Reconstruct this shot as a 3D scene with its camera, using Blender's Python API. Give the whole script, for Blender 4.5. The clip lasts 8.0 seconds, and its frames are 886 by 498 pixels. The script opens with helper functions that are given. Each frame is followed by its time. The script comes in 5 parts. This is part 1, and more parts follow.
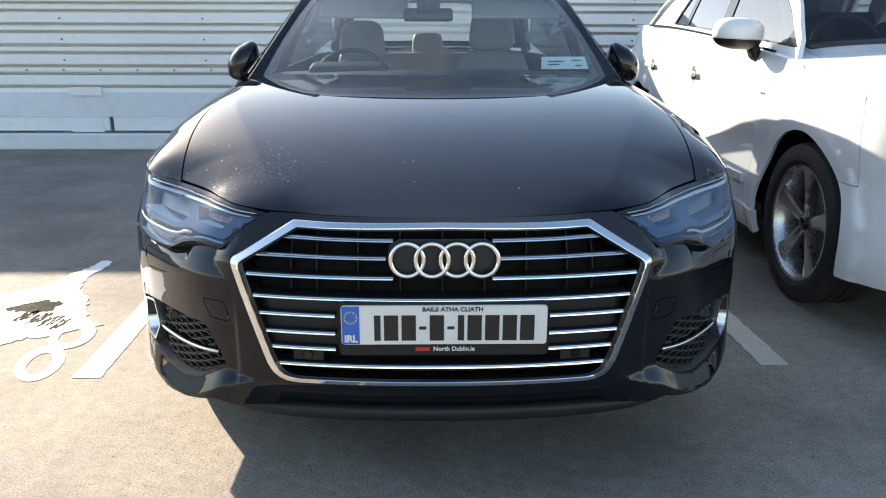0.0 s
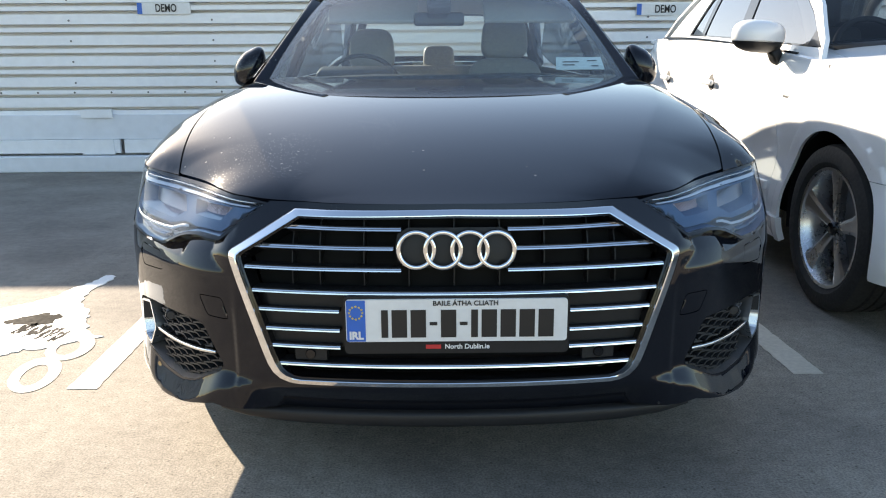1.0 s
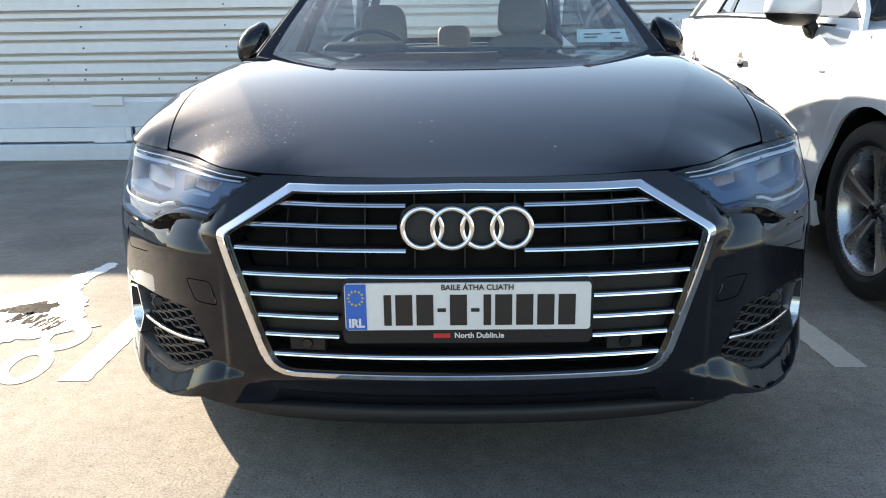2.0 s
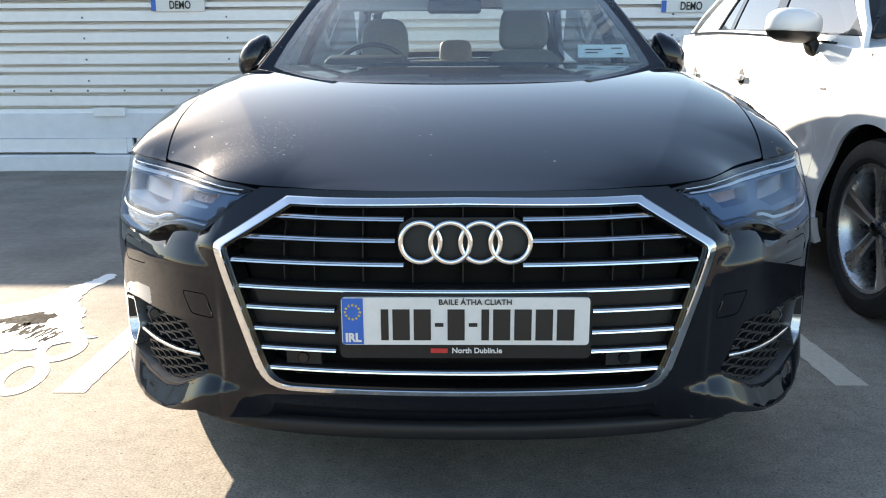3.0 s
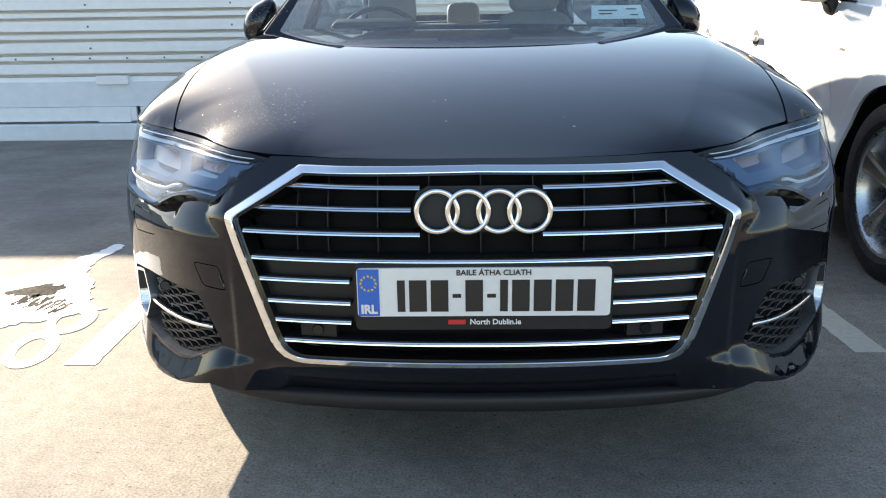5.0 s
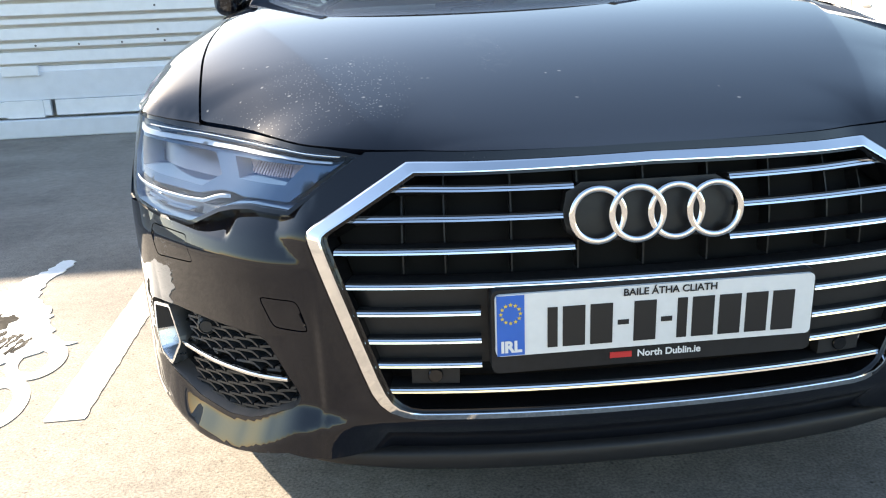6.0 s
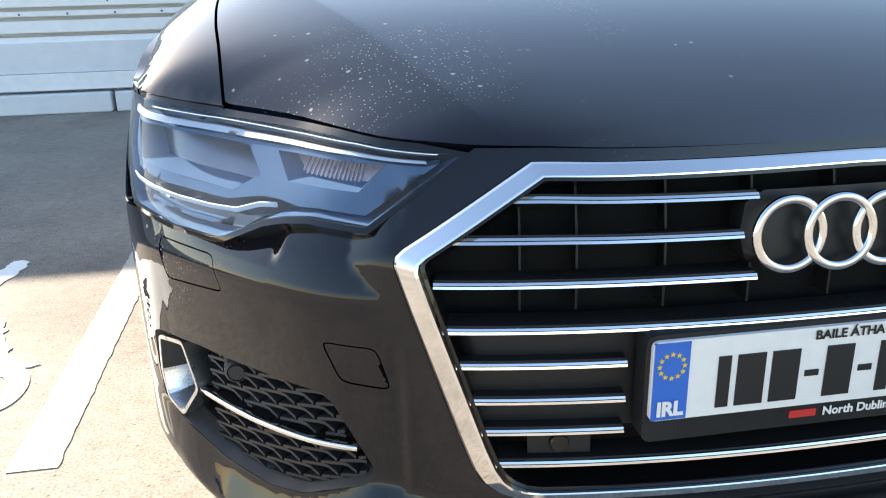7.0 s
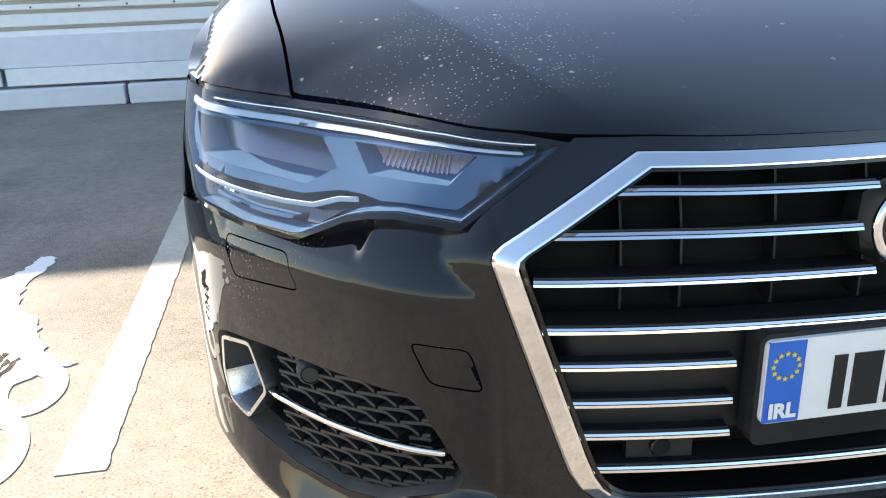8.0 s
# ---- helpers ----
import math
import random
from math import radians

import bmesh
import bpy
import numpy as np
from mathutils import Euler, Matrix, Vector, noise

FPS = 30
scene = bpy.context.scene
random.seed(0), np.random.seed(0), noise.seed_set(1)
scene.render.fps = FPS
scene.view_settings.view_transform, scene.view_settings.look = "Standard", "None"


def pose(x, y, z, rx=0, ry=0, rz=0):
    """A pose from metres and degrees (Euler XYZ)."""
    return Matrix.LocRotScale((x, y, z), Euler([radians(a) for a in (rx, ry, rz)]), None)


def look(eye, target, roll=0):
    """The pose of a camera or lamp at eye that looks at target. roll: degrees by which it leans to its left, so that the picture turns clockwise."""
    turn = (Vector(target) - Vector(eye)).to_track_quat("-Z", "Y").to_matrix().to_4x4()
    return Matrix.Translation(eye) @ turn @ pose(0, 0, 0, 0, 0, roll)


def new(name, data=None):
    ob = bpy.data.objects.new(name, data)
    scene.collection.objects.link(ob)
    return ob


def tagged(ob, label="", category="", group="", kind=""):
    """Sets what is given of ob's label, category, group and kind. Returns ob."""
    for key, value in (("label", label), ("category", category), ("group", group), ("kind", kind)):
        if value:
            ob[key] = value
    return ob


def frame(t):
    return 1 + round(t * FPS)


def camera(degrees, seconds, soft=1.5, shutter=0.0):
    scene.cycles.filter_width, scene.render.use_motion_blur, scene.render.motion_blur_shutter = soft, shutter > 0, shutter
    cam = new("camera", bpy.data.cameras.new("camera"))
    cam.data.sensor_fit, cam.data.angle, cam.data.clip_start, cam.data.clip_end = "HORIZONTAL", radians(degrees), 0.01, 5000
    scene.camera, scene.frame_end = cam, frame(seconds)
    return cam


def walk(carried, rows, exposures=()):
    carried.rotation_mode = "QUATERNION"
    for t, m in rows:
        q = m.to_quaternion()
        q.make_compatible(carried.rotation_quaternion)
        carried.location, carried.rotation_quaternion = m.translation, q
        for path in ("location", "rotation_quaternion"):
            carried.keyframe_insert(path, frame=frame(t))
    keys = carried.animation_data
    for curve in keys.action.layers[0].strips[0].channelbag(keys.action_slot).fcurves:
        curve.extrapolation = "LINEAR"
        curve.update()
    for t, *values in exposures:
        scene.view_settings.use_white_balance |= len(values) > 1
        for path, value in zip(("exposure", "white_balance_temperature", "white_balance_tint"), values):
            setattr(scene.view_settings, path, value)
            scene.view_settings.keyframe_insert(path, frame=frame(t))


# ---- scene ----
cam = camera(58.4, 8.0, 1.1)
PATH = [
    (0, (-0.045, -1.868, 1.251), (-0.002, 0.051, 0.69), 0.2),
    (0.5, (-0.038, -1.821, 1.167), (-0.031, 0.118, 0.678), -0.1),
    (1, (-0.039, -1.765, 1.119), (-0.029, 0.175, 0.634), -0.4),
    (1.5, (-0.03, -1.66, 1.072), (-0.049, 0.274, 0.561), -1.8),
    (1.7, (-0.021, -1.618, 1.053), (-0.052, 0.315, 0.542), -1.1),
    (2.8, (-0.016, -1.578, 1.041), (-0.057, 0.366, 0.571), -0.5),
    (3, (-0.013, -1.582, 1.044), (-0.052, 0.361, 0.574), -0.3),
    (3.5, (0.0, -1.585, 1.047), (-0.037, 0.358, 0.574), -0.9),
    (4, (0.002, -1.584, 1.045), (-0.013, 0.357, 0.563), -0.6),
    (4.2, (0.003, -1.585, 1.041), (-0.009, 0.355, 0.556), -0.4),
    (5.3, (-0.106, -1.468, 1.039), (-0.166, 0.45, 0.474), -1.0),
    (5.5, (-0.181, -1.393, 1.019), (-0.207, 0.525, 0.454), -0.3),
    (6, (-0.434, -1.139, 1.001), (-0.271, 0.761, 0.397), -2.4),
    (6.5, (-0.558, -0.923, 0.971), (-0.282, 0.956, 0.343), -1.9),
    (7, (-0.624, -0.782, 0.964), (-0.333, 1.086, 0.312), -1.4),
    (7.5, (-0.684, -0.719, 0.949), (-0.411, 1.145, 0.279), -1.4),
    (8, (-0.721, -0.716, 0.958), (-0.442, 1.145, 0.281), -2.1),
]
EXPOSURES = [(0.0, 1.85, 7500, 12), (4.0, 1.95, 7500, 12), (5.0, 1.98, 7500, 12), (6.0, 2.25, 7500, 12), (7.0, 2.3, 7450, 12), (8.0, 2.25, 7450, 12)]
walk(cam, [(t, look(eye, target, roll)) for t, eye, target, roll in PATH], EXPOSURES)

# ---- light ----
SUN_TO = Vector((-1.57, 2.03, 1.0)).normalized()
world = bpy.data.worlds.new("sky")
scene.world = world
world.use_nodes = True
wn = world.node_tree.nodes
sky = wn.new("ShaderNodeTexSky")
sky.sky_type = "NISHITA"
sky.sun_disc = False
sky.sun_elevation = math.asin(SUN_TO.z)
sky.sun_rotation = math.atan2(SUN_TO.x, SUN_TO.y)
sky.air_density, sky.dust_density, sky.ozone_density = 1.1, 0.7, 2.5
wn["Background"].inputs[1].default_value = 0.098
world.node_tree.links.new(sky.outputs[0], wn["Background"].inputs[0])
sun = new("sun", bpy.data.lights.new("sun", "SUN"))
sun.data.energy, sun.data.angle, sun.data.color = 4.5, radians(0.55), (1.0, 0.93, 0.82)
sun.matrix_world = look(SUN_TO * 40, (0, 0, 0))


# ---- materials ----
def shader(name):
    m = bpy.data.materials.new(name)
    m.use_nodes = True
    n, l = m.node_tree.nodes, m.node_tree.links
    return m, n, l, n["Principled BSDF"]


def plain(name, colour, rough=0.5, metal=0.0, coat=0.0, grain=0.0, scale=60.0, bump=0.0, spec=0.5):
    """A surface with a fine grain in its colour and gloss."""
    m, n, l, b = shader(name)
    b.inputs["Base Color"].default_value = (*colour, 1)
    b.inputs["Roughness"].default_value = rough
    b.inputs["Metallic"].default_value = metal
    b.inputs["Coat Weight"].default_value = coat
    b.inputs["Coat Roughness"].default_value = 0.03
    b.inputs["Specular IOR Level"].default_value = spec
    if grain or bump:
        co = n.new("ShaderNodeTexCoord")
        no = n.new("ShaderNodeTexNoise")
        no.inputs["Scale"].default_value, no.inputs["Detail"].default_value = scale, 6
        l.new(co.outputs["Object"], no.inputs["Vector"])
        if grain:
            big = n.new("ShaderNodeTexNoise")
            big.inputs["Scale"].default_value, big.inputs["Detail"].default_value = scale * 0.07, 3
            l.new(co.outputs["Object"], big.inputs["Vector"])
            add = n.new("ShaderNodeMath")
            l.new(no.outputs[0], add.inputs[0]), l.new(big.outputs[0], add.inputs[1])
            mr = n.new("ShaderNodeMapRange")
            mr.inputs[1].default_value, mr.inputs[2].default_value = 0.6, 1.4
            mr.inputs[3].default_value, mr.inputs[4].default_value = 1 - grain, 1 + grain
            l.new(add.outputs[0], mr.inputs[0])
            mul = n.new("ShaderNodeVectorMath")
            mul.operation = "SCALE"
            mul.inputs[0].default_value = colour
            l.new(mr.outputs[0], mul.inputs[3])
            l.new(mul.outputs[0], b.inputs["Base Color"])
            rr = n.new("ShaderNodeMath")
            rr.operation = "MULTIPLY"
            rr.inputs[1].default_value = rough
            l.new(mr.outputs[0], rr.inputs[0]), l.new(rr.outputs[0], b.inputs["Roughness"])
        if bump:
            bp = n.new("ShaderNodeBump")
            bp.inputs["Strength"].default_value, bp.inputs["Distance"].default_value = bump, 0.002
            l.new(no.outputs[0], bp.inputs["Height"]), l.new(bp.outputs[0], b.inputs["Normal"])
    return m


def car_paint(name, colour, dust, dust_colour, rough, spec):
    """Clear-coated paint with a film of dust and dried water drops."""
    m, n, l, b = shader(name)
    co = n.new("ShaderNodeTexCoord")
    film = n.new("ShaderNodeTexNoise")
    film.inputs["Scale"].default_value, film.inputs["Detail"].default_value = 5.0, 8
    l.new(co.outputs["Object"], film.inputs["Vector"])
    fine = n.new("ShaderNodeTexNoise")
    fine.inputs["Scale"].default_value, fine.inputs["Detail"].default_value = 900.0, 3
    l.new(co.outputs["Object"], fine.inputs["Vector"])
    spots = []
    for scale, lo, hi, where, thin in ((42.0, 0.17, 0.10, 4.0, 0.60), (170.0, 0.26, 0.16, 2.2, 0.57)):
        drops = n.new("ShaderNodeTexVoronoi")
        drops.inputs["Scale"].default_value = scale
        l.new(co.outputs["Object"], drops.inputs["Vector"])
        cut = n.new("ShaderNodeMapRange")
        cut.inputs[1].default_value, cut.inputs[2].default_value = lo, hi
        l.new(drops.outputs["Distance"], cut.inputs[0])
        some = n.new("ShaderNodeTexNoise")
        some.inputs["Scale"].default_value = where
        l.new(co.outputs["Object"], some.inputs["Vector"])
        gap = n.new("ShaderNodeVectorMath")
        gap.operation = "DISTANCE"
        gap.inputs[1].default_value = (-0.60, 0.33, 0.85)
        l.new(co.outputs["Object"], gap.inputs[0])
        splash = n.new("ShaderNodeMapRange")
        splash.inputs[1].default_value, splash.inputs[2].default_value = 0.08, 0.34
        splash.inputs[3].default_value, splash.inputs[4].default_value = 0.24, 0.0
        l.new(gap.outputs["Value"], splash.inputs[0])
        both = n.new("ShaderNodeMath")
        l.new(some.outputs[0], both.inputs[0]), l.new(splash.outputs[0], both.inputs[1])
        pick = n.new("ShaderNodeMapRange")
        pick.inputs[1].default_value, pick.inputs[2].default_value = thin, thin + 0.10
        l.new(both.outputs[0], pick.inputs[0])
        few = n.new("ShaderNodeMath")
        few.operation = "GREATER_THAN"
        few.inputs[1].default_value = 0.42
        chan = n.new("ShaderNodeSeparateColor")
        l.new(drops.outputs["Color"], chan.inputs[0]), l.new(chan.outputs[0], few.inputs[0])
        one = n.new("ShaderNodeMath")
        one.operation = "MULTIPLY"
        l.new(cut.outputs[0], one.inputs[0]), l.new(pick.outputs[0], one.inputs[1])
        two = n.new("ShaderNodeMath")
        two.operation = "MULTIPLY"
        l.new(one.outputs[0], two.inputs[0]), l.new(few.outputs[0], two.inputs[1])
        spots.append(two)
    spot = n.new("ShaderNodeMath")
    spot.operation = "MAXIMUM"
    l.new(spots[0].outputs[0], spot.inputs[0]), l.new(spots[1].outputs[0], spot.inputs[1])
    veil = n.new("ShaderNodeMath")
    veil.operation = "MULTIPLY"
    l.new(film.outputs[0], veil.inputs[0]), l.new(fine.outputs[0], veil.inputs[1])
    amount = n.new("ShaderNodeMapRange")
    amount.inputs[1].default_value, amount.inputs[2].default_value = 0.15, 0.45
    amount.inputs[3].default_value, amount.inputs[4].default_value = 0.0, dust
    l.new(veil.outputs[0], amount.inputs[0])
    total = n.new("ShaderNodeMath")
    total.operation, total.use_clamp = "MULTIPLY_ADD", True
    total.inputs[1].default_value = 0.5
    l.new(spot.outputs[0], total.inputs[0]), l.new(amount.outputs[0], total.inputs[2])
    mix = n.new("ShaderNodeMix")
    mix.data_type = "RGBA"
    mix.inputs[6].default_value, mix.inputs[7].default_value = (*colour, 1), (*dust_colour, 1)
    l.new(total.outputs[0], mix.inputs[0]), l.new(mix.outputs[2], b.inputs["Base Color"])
    b.inputs["Roughness"].default_value = rough
    b.inputs["Specular IOR Level"].default_value = spec
    b.inputs["Coat Weight"].default_value = 1.0
    b.inputs["Coat IOR"].default_value = 1.5
    cr = n.new("ShaderNodeMapRange")
    cr.inputs[3].default_value, cr.inputs[4].default_value = 0.02, 0.35
    l.new(total.outputs[0], cr.inputs[0]), l.new(cr.outputs[0], b.inputs["Coat Roughness"])
    return m


def clear_glass(name, tint, gloss=1.0, power=5.0, haze=0.0):
    """Thin glass: it lets light through, and mirrors more at a flat angle."""
    m, n, l, b = shader(name)
    n.remove(b)
    tr = n.new("ShaderNodeBsdfTransparent")
    tr.inputs[0].default_value = (*tint, 1)
    gl = n.new("ShaderNodeBsdfGlossy")
    gl.inputs["Roughness"].default_value = 0.02
    fa = n.new("ShaderNodeLayerWeight")
    fa.inputs[0].default_value = 0.5
    fr = n.new("ShaderNodeMath")
    fr.operation = "POWER"
    fr.inputs[1].default_value = power
    l.new(fa.outputs["Facing"], fr.inputs[0])
    mu = n.new("ShaderNodeMath")
    mu.operation, mu.use_clamp = "MULTIPLY_ADD", True
    mu.inputs[1].default_value, mu.inputs[2].default_value = 0.92, 0.05 * gloss
    mx = n.new("ShaderNodeMixShader")
    l.new(fr.outputs[0], mu.inputs[0]), l.new(mu.outputs[0], mx.inputs[0])
    l.new(tr.outputs[0], mx.inputs[1]), l.new(gl.outputs[0], mx.inputs[2])
    out = mx
    if haze:
        co = n.new("ShaderNodeTexCoord")
        no = n.new("ShaderNodeTexNoise")
        no.inputs["Scale"].default_value, no.inputs["Detail"].default_value = 120.0, 8
        l.new(co.outputs["Object"], no.inputs["Vector"])
        mr = n.new("ShaderNodeMapRange")
        mr.inputs[1].default_value, mr.inputs[2].default_value = 0.30, 0.75
        mr.inputs[3].default_value, mr.inputs[4].default_value = 0.3 * haze, 2.2 * haze
        l.new(no.outputs[0], mr.inputs[0])
        di, thru, film, out = n.new("ShaderNodeBsdfDiffuse"), n.new("ShaderNodeBsdfTranslucent"), n.new("ShaderNodeMixShader"), n.new("ShaderNodeMixShader")
        di.inputs[0].default_value = thru.inputs[0].default_value = (0.85, 0.85, 0.83, 1)
        l.new(di.outputs[0], film.inputs[1]), l.new(thru.outputs[0], film.inputs[2])
        l.new(mr.outputs[0], out.inputs[0]), l.new(mx.outputs[0], out.inputs[1]), l.new(film.outputs[0], out.inputs[2])
    l.new(out.outputs[0], n["Material Output"].inputs[0])
    return m


def concrete_material():
    m, n, l, b = shader("concrete")
    co = n.new("ShaderNodeTexCoord")

    def tex(scale, detail=6.0, rough=0.6):
        t = n.new("ShaderNodeTexNoise")
        t.inputs["Scale"].default_value, t.inputs["Detail"].default_value, t.inputs["Roughness"].default_value = scale, detail, rough
        l.new(co.outputs["Object"], t.inputs["Vector"])
        return t

    def ramp(src, a, c):
        r = n.new("ShaderNodeValToRGB")
        r.color_ramp.elements[0].position, r.color_ramp.elements[0].color = a[0], (*a[1], 1)
        r.color_ramp.elements[1].position, r.color_ramp.elements[1].color = c[0], (*c[1], 1)
        l.new(src.outputs[0], r.inputs[0])
        return r

    def mixed(kind, fac, one, two):
        x = n.new("ShaderNodeMix")
        x.data_type, x.blend_type = "RGBA", kind
        x.inputs[0].default_value = fac
        l.new(one, x.inputs[6]), l.new(two, x.inputs[7])
        return x.outputs[2]

    base = ramp(tex(1.3, 8), (0.32, (0.28, 0.247, 0.210)), (0.70, (0.385, 0.343, 0.290)))
    grain = ramp(tex(150, 5), (0.30, (0.50, 0.50, 0.50)), (0.62, (1.12, 1.12, 1.12)))
    mid = ramp(tex(22, 5), (0.34, (0.82, 0.82, 0.82)), (0.66, (1.06, 1.06, 1.06)))
    stain = ramp(tex(0.8, 3), (0.40, (0.62, 0.62, 0.64)), (0.52, (1, 1, 1)))
    c = mixed("MULTIPLY", 1.0, base.outputs[0], grain.outputs[0])
    c = mixed("MULTIPLY", 1.0, c, mid.outputs[0])
    c = mixed("MULTIPLY", 0.6, c, stain.outputs[0])
    vo = n.new("ShaderNodeTexVoronoi")
    vo.inputs["Scale"].default_value = 26
    l.new(co.outputs["Object"], vo.inputs["Vector"])
    pits = ramp(vo, (0.06, (0.30, 0.28, 0.25)), (0.13, (1, 1, 1)))
    c = mixed("MULTIPLY", 0.7, c, pits.outputs[0])
    l.new(c, b.inputs["Base Color"])
    b.inputs["Roughness"].default_value = 0.85
    b.inputs["Specular IOR Level"].default_value = 0.3
    bp = n.new("ShaderNodeBump")
    bp.inputs["Strength"].default_value, bp.inputs["Distance"].default_value = 0.7, 0.003
    l.new(tex(150, 8, 0.7).outputs[0], bp.inputs["Height"]), l.new(bp.outputs[0], b.inputs["Normal"])
    return m


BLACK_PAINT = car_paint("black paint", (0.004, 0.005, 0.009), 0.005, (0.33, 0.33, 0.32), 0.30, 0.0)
WHITE_PAINT = car_paint("white paint", (0.80, 0.80, 0.80), 0.08, (0.55, 0.52, 0.47), 0.40, 0.4)
CHROME = plain("chrome", (0.82, 0.83, 0.84), 0.05, 1.0, grain=0.03, scale=40)
SILVER = plain("satin silver", (0.62, 0.63, 0.64), 0.28, 1.0, grain=0.08, scale=60)
PLASTIC = plain("black plastic", (0.016, 0.016, 0.017), 0.45, grain=0.25, scale=90, spec=0.3)
GLOSS_BLACK = plain("gloss black", (0.006, 0.006, 0.007), 0.12, grain=0.2, scale=30)
RUBBER = plain("rubber", (0.018, 0.017, 0.016), 0.75, grain=0.35, scale=70, bump=0.4)
CAVITY = plain("dark lining", (0.012, 0.012, 0.012), 0.9, spec=0.1)
LEATHER = plain("grey leather", (0.27, 0.26, 0.245), 0.5, grain=0.10, scale=70, bump=0.2)
TRIM_DARK = plain("dark trim", (0.025, 0.025, 0.027), 0.6, grain=0.2, scale=60)
LINING = plain("pale headlining", (0.42, 0.42, 0.41), 0.8, grain=0.08, scale=40)
REFLECTOR = plain("lamp reflector", (0.10, 0.12, 0.16), 0.30, 0.6, grain=0.10, scale=30)
LAMP_DARK = plain("lamp lining", (0.06, 0.075, 0.10), 0.4, grain=0.1, scale=30)
INTAKE_GREY = plain("intake plastic", (0.020, 0.021, 0.023), 0.5, grain=0.2, scale=80)
LAMP_GREY = plain("lamp bezel", (0.075, 0.130, 0.215), 0.6, 0.0, grain=0.1, scale=30, spec=0.0)
GUIDE = plain("light guide", (0.44, 0.50, 0.58), 0.3, grain=0.05, scale=30, spec=0.3)
AMBER = plain("amber reflector", (0.46, 0.36, 0.38), 0.3, 0.2, grain=0.15, scale=60)
PLATE_WHITE = plain("plate white", (0.74, 0.74, 0.73), 0.35, grain=0.06, scale=50)
PLATE_BLUE = plain("plate blue", (0.02, 0.13, 0.52), 0.35, grain=0.06, scale=50)
GOLD = plain("star yellow", (0.75, 0.55, 0.08), 0.4)
INK = plain("black ink", (0.012, 0.012, 0.013), 0.4)
INK_WHITE = plain("white ink", (0.75, 0.75, 0.75), 0.4)
INK_RED = plain("red ink", (0.55, 0.03, 0.03), 0.4)
PAPER = plain("permit paper", (0.62, 0.74, 0.78), 0.5, grain=0.05, scale=30)
CLADDING = plain("white cladding", (0.88, 0.88, 0.88), 0.45, grain=0.07, scale=14, bump=0.05)
CLADDING_GREY = plain("grey flashing", (0.76, 0.78, 0.81), 0.45, grain=0.08, scale=10)
STEEL_BOLT = plain("bolt steel", (0.18, 0.18, 0.18), 0.5, 0.7)
ROAD_PAINT = plain("road paint", (0.52, 0.485, 0.415), 0.65, grain=0.24, scale=60, bump=0.5)
ROAD_WHITE = plain("white splash", (0.82, 0.82, 0.80), 0.55, grain=0.06, scale=40, bump=0.4)
SCRAPE = plain("bare dark concrete", (0.035, 0.032, 0.028), 0.9, grain=0.35, scale=60, bump=0.5, spec=0.05)
CONCRETE = concrete_material()
# WINDSCREEN haze is a pale veil put into the glass to imitate glare.
WINDSCREEN = clear_glass("windscreen glass", (0.78, 0.88, 0.88), 1.6, 4.0, haze=0.09)
SIDE_GLASS = clear_glass("tinted glass", (0.34, 0.38, 0.39))
DARK_GLASS = clear_glass("dark glass", (0.10, 0.11, 0.12), 2.2, 3.0)
LENS = clear_glass("lamp lens", (0.86, 0.93, 1.0), 0.7, haze=0.015)


# ---- building helpers ----
def smooth(points):
    """A smooth curve through (u, value) pairs, without overshoot."""
    u, v = np.array([p[0] for p in points], float), np.array([p[1] for p in points], float)
    h, dlt = np.diff(u), np.diff(v) / np.diff(u)
    g = np.zeros(len(u))
    same = dlt[1:] * dlt[:-1] > 0
    g[1:-1] = np.where(same, 2 * dlt[1:] * dlt[:-1] / np.where(same, dlt[1:] + dlt[:-1], 1), 0)
    g[0], g[-1] = dlt[0], dlt[-1]

    def f(x):
        x = np.clip(np.asarray(x, float), u[0], u[-1])
        i = np.clip(np.searchsorted(u, x) - 1, 0, len(h) - 1)
        t = (x - u[i]) / h[i]
        return ((1 + 2 * t) * (1 - t) ** 2 * v[i] + t * (1 - t) ** 2 * h[i] * g[i] + t * t * (3 - 2 * t) * v[i + 1] + t * t * (t - 1) * h[i] * g[i + 1])

    return f


def inside(pts, poly):
    """Which of the points lie in the polygon."""
    x, y = pts[:, 0], pts[:, 1]
    res = np.zeros(len(pts), bool)
    for (x1, y1), (x2, y2) in zip(poly, np.roll(poly, -1, axis=0)):
        if y1 != y2:
            res ^= ((y1 > y) != (y2 > y)) & (x < (x2 - x1) * (y - y1) / (y2 - y1) + x1)
    return res


def dense(poly, step):
    """The polygon's outline with points at most step apart."""
    out = []
    for a, b in zip(poly, [*poly[1:], poly[0]]):
        a, b = np.array(a, float), np.array(b, float)
        k = max(1, math.ceil(np.linalg.norm(b - a) / step))
        out += [a + (b - a) * i / k for i in range(k)]
    return np.array(out)


def near(pts, poly, dist):
    res = np.zeros(len(pts), bool)
    for a, b in zip(poly, np.roll(poly, -1, axis=0)):
        ab = b - a
        t = np.clip(((pts - a) @ ab) / max(ab @ ab, 1e-12), 0, 1)
        res |= np.linalg.norm(pts - (a + t[:, None] * ab), axis=1) < dist
    return res


def columns(xyz):
    return np.stack(np.broadcast_arrays(*xyz), 1)


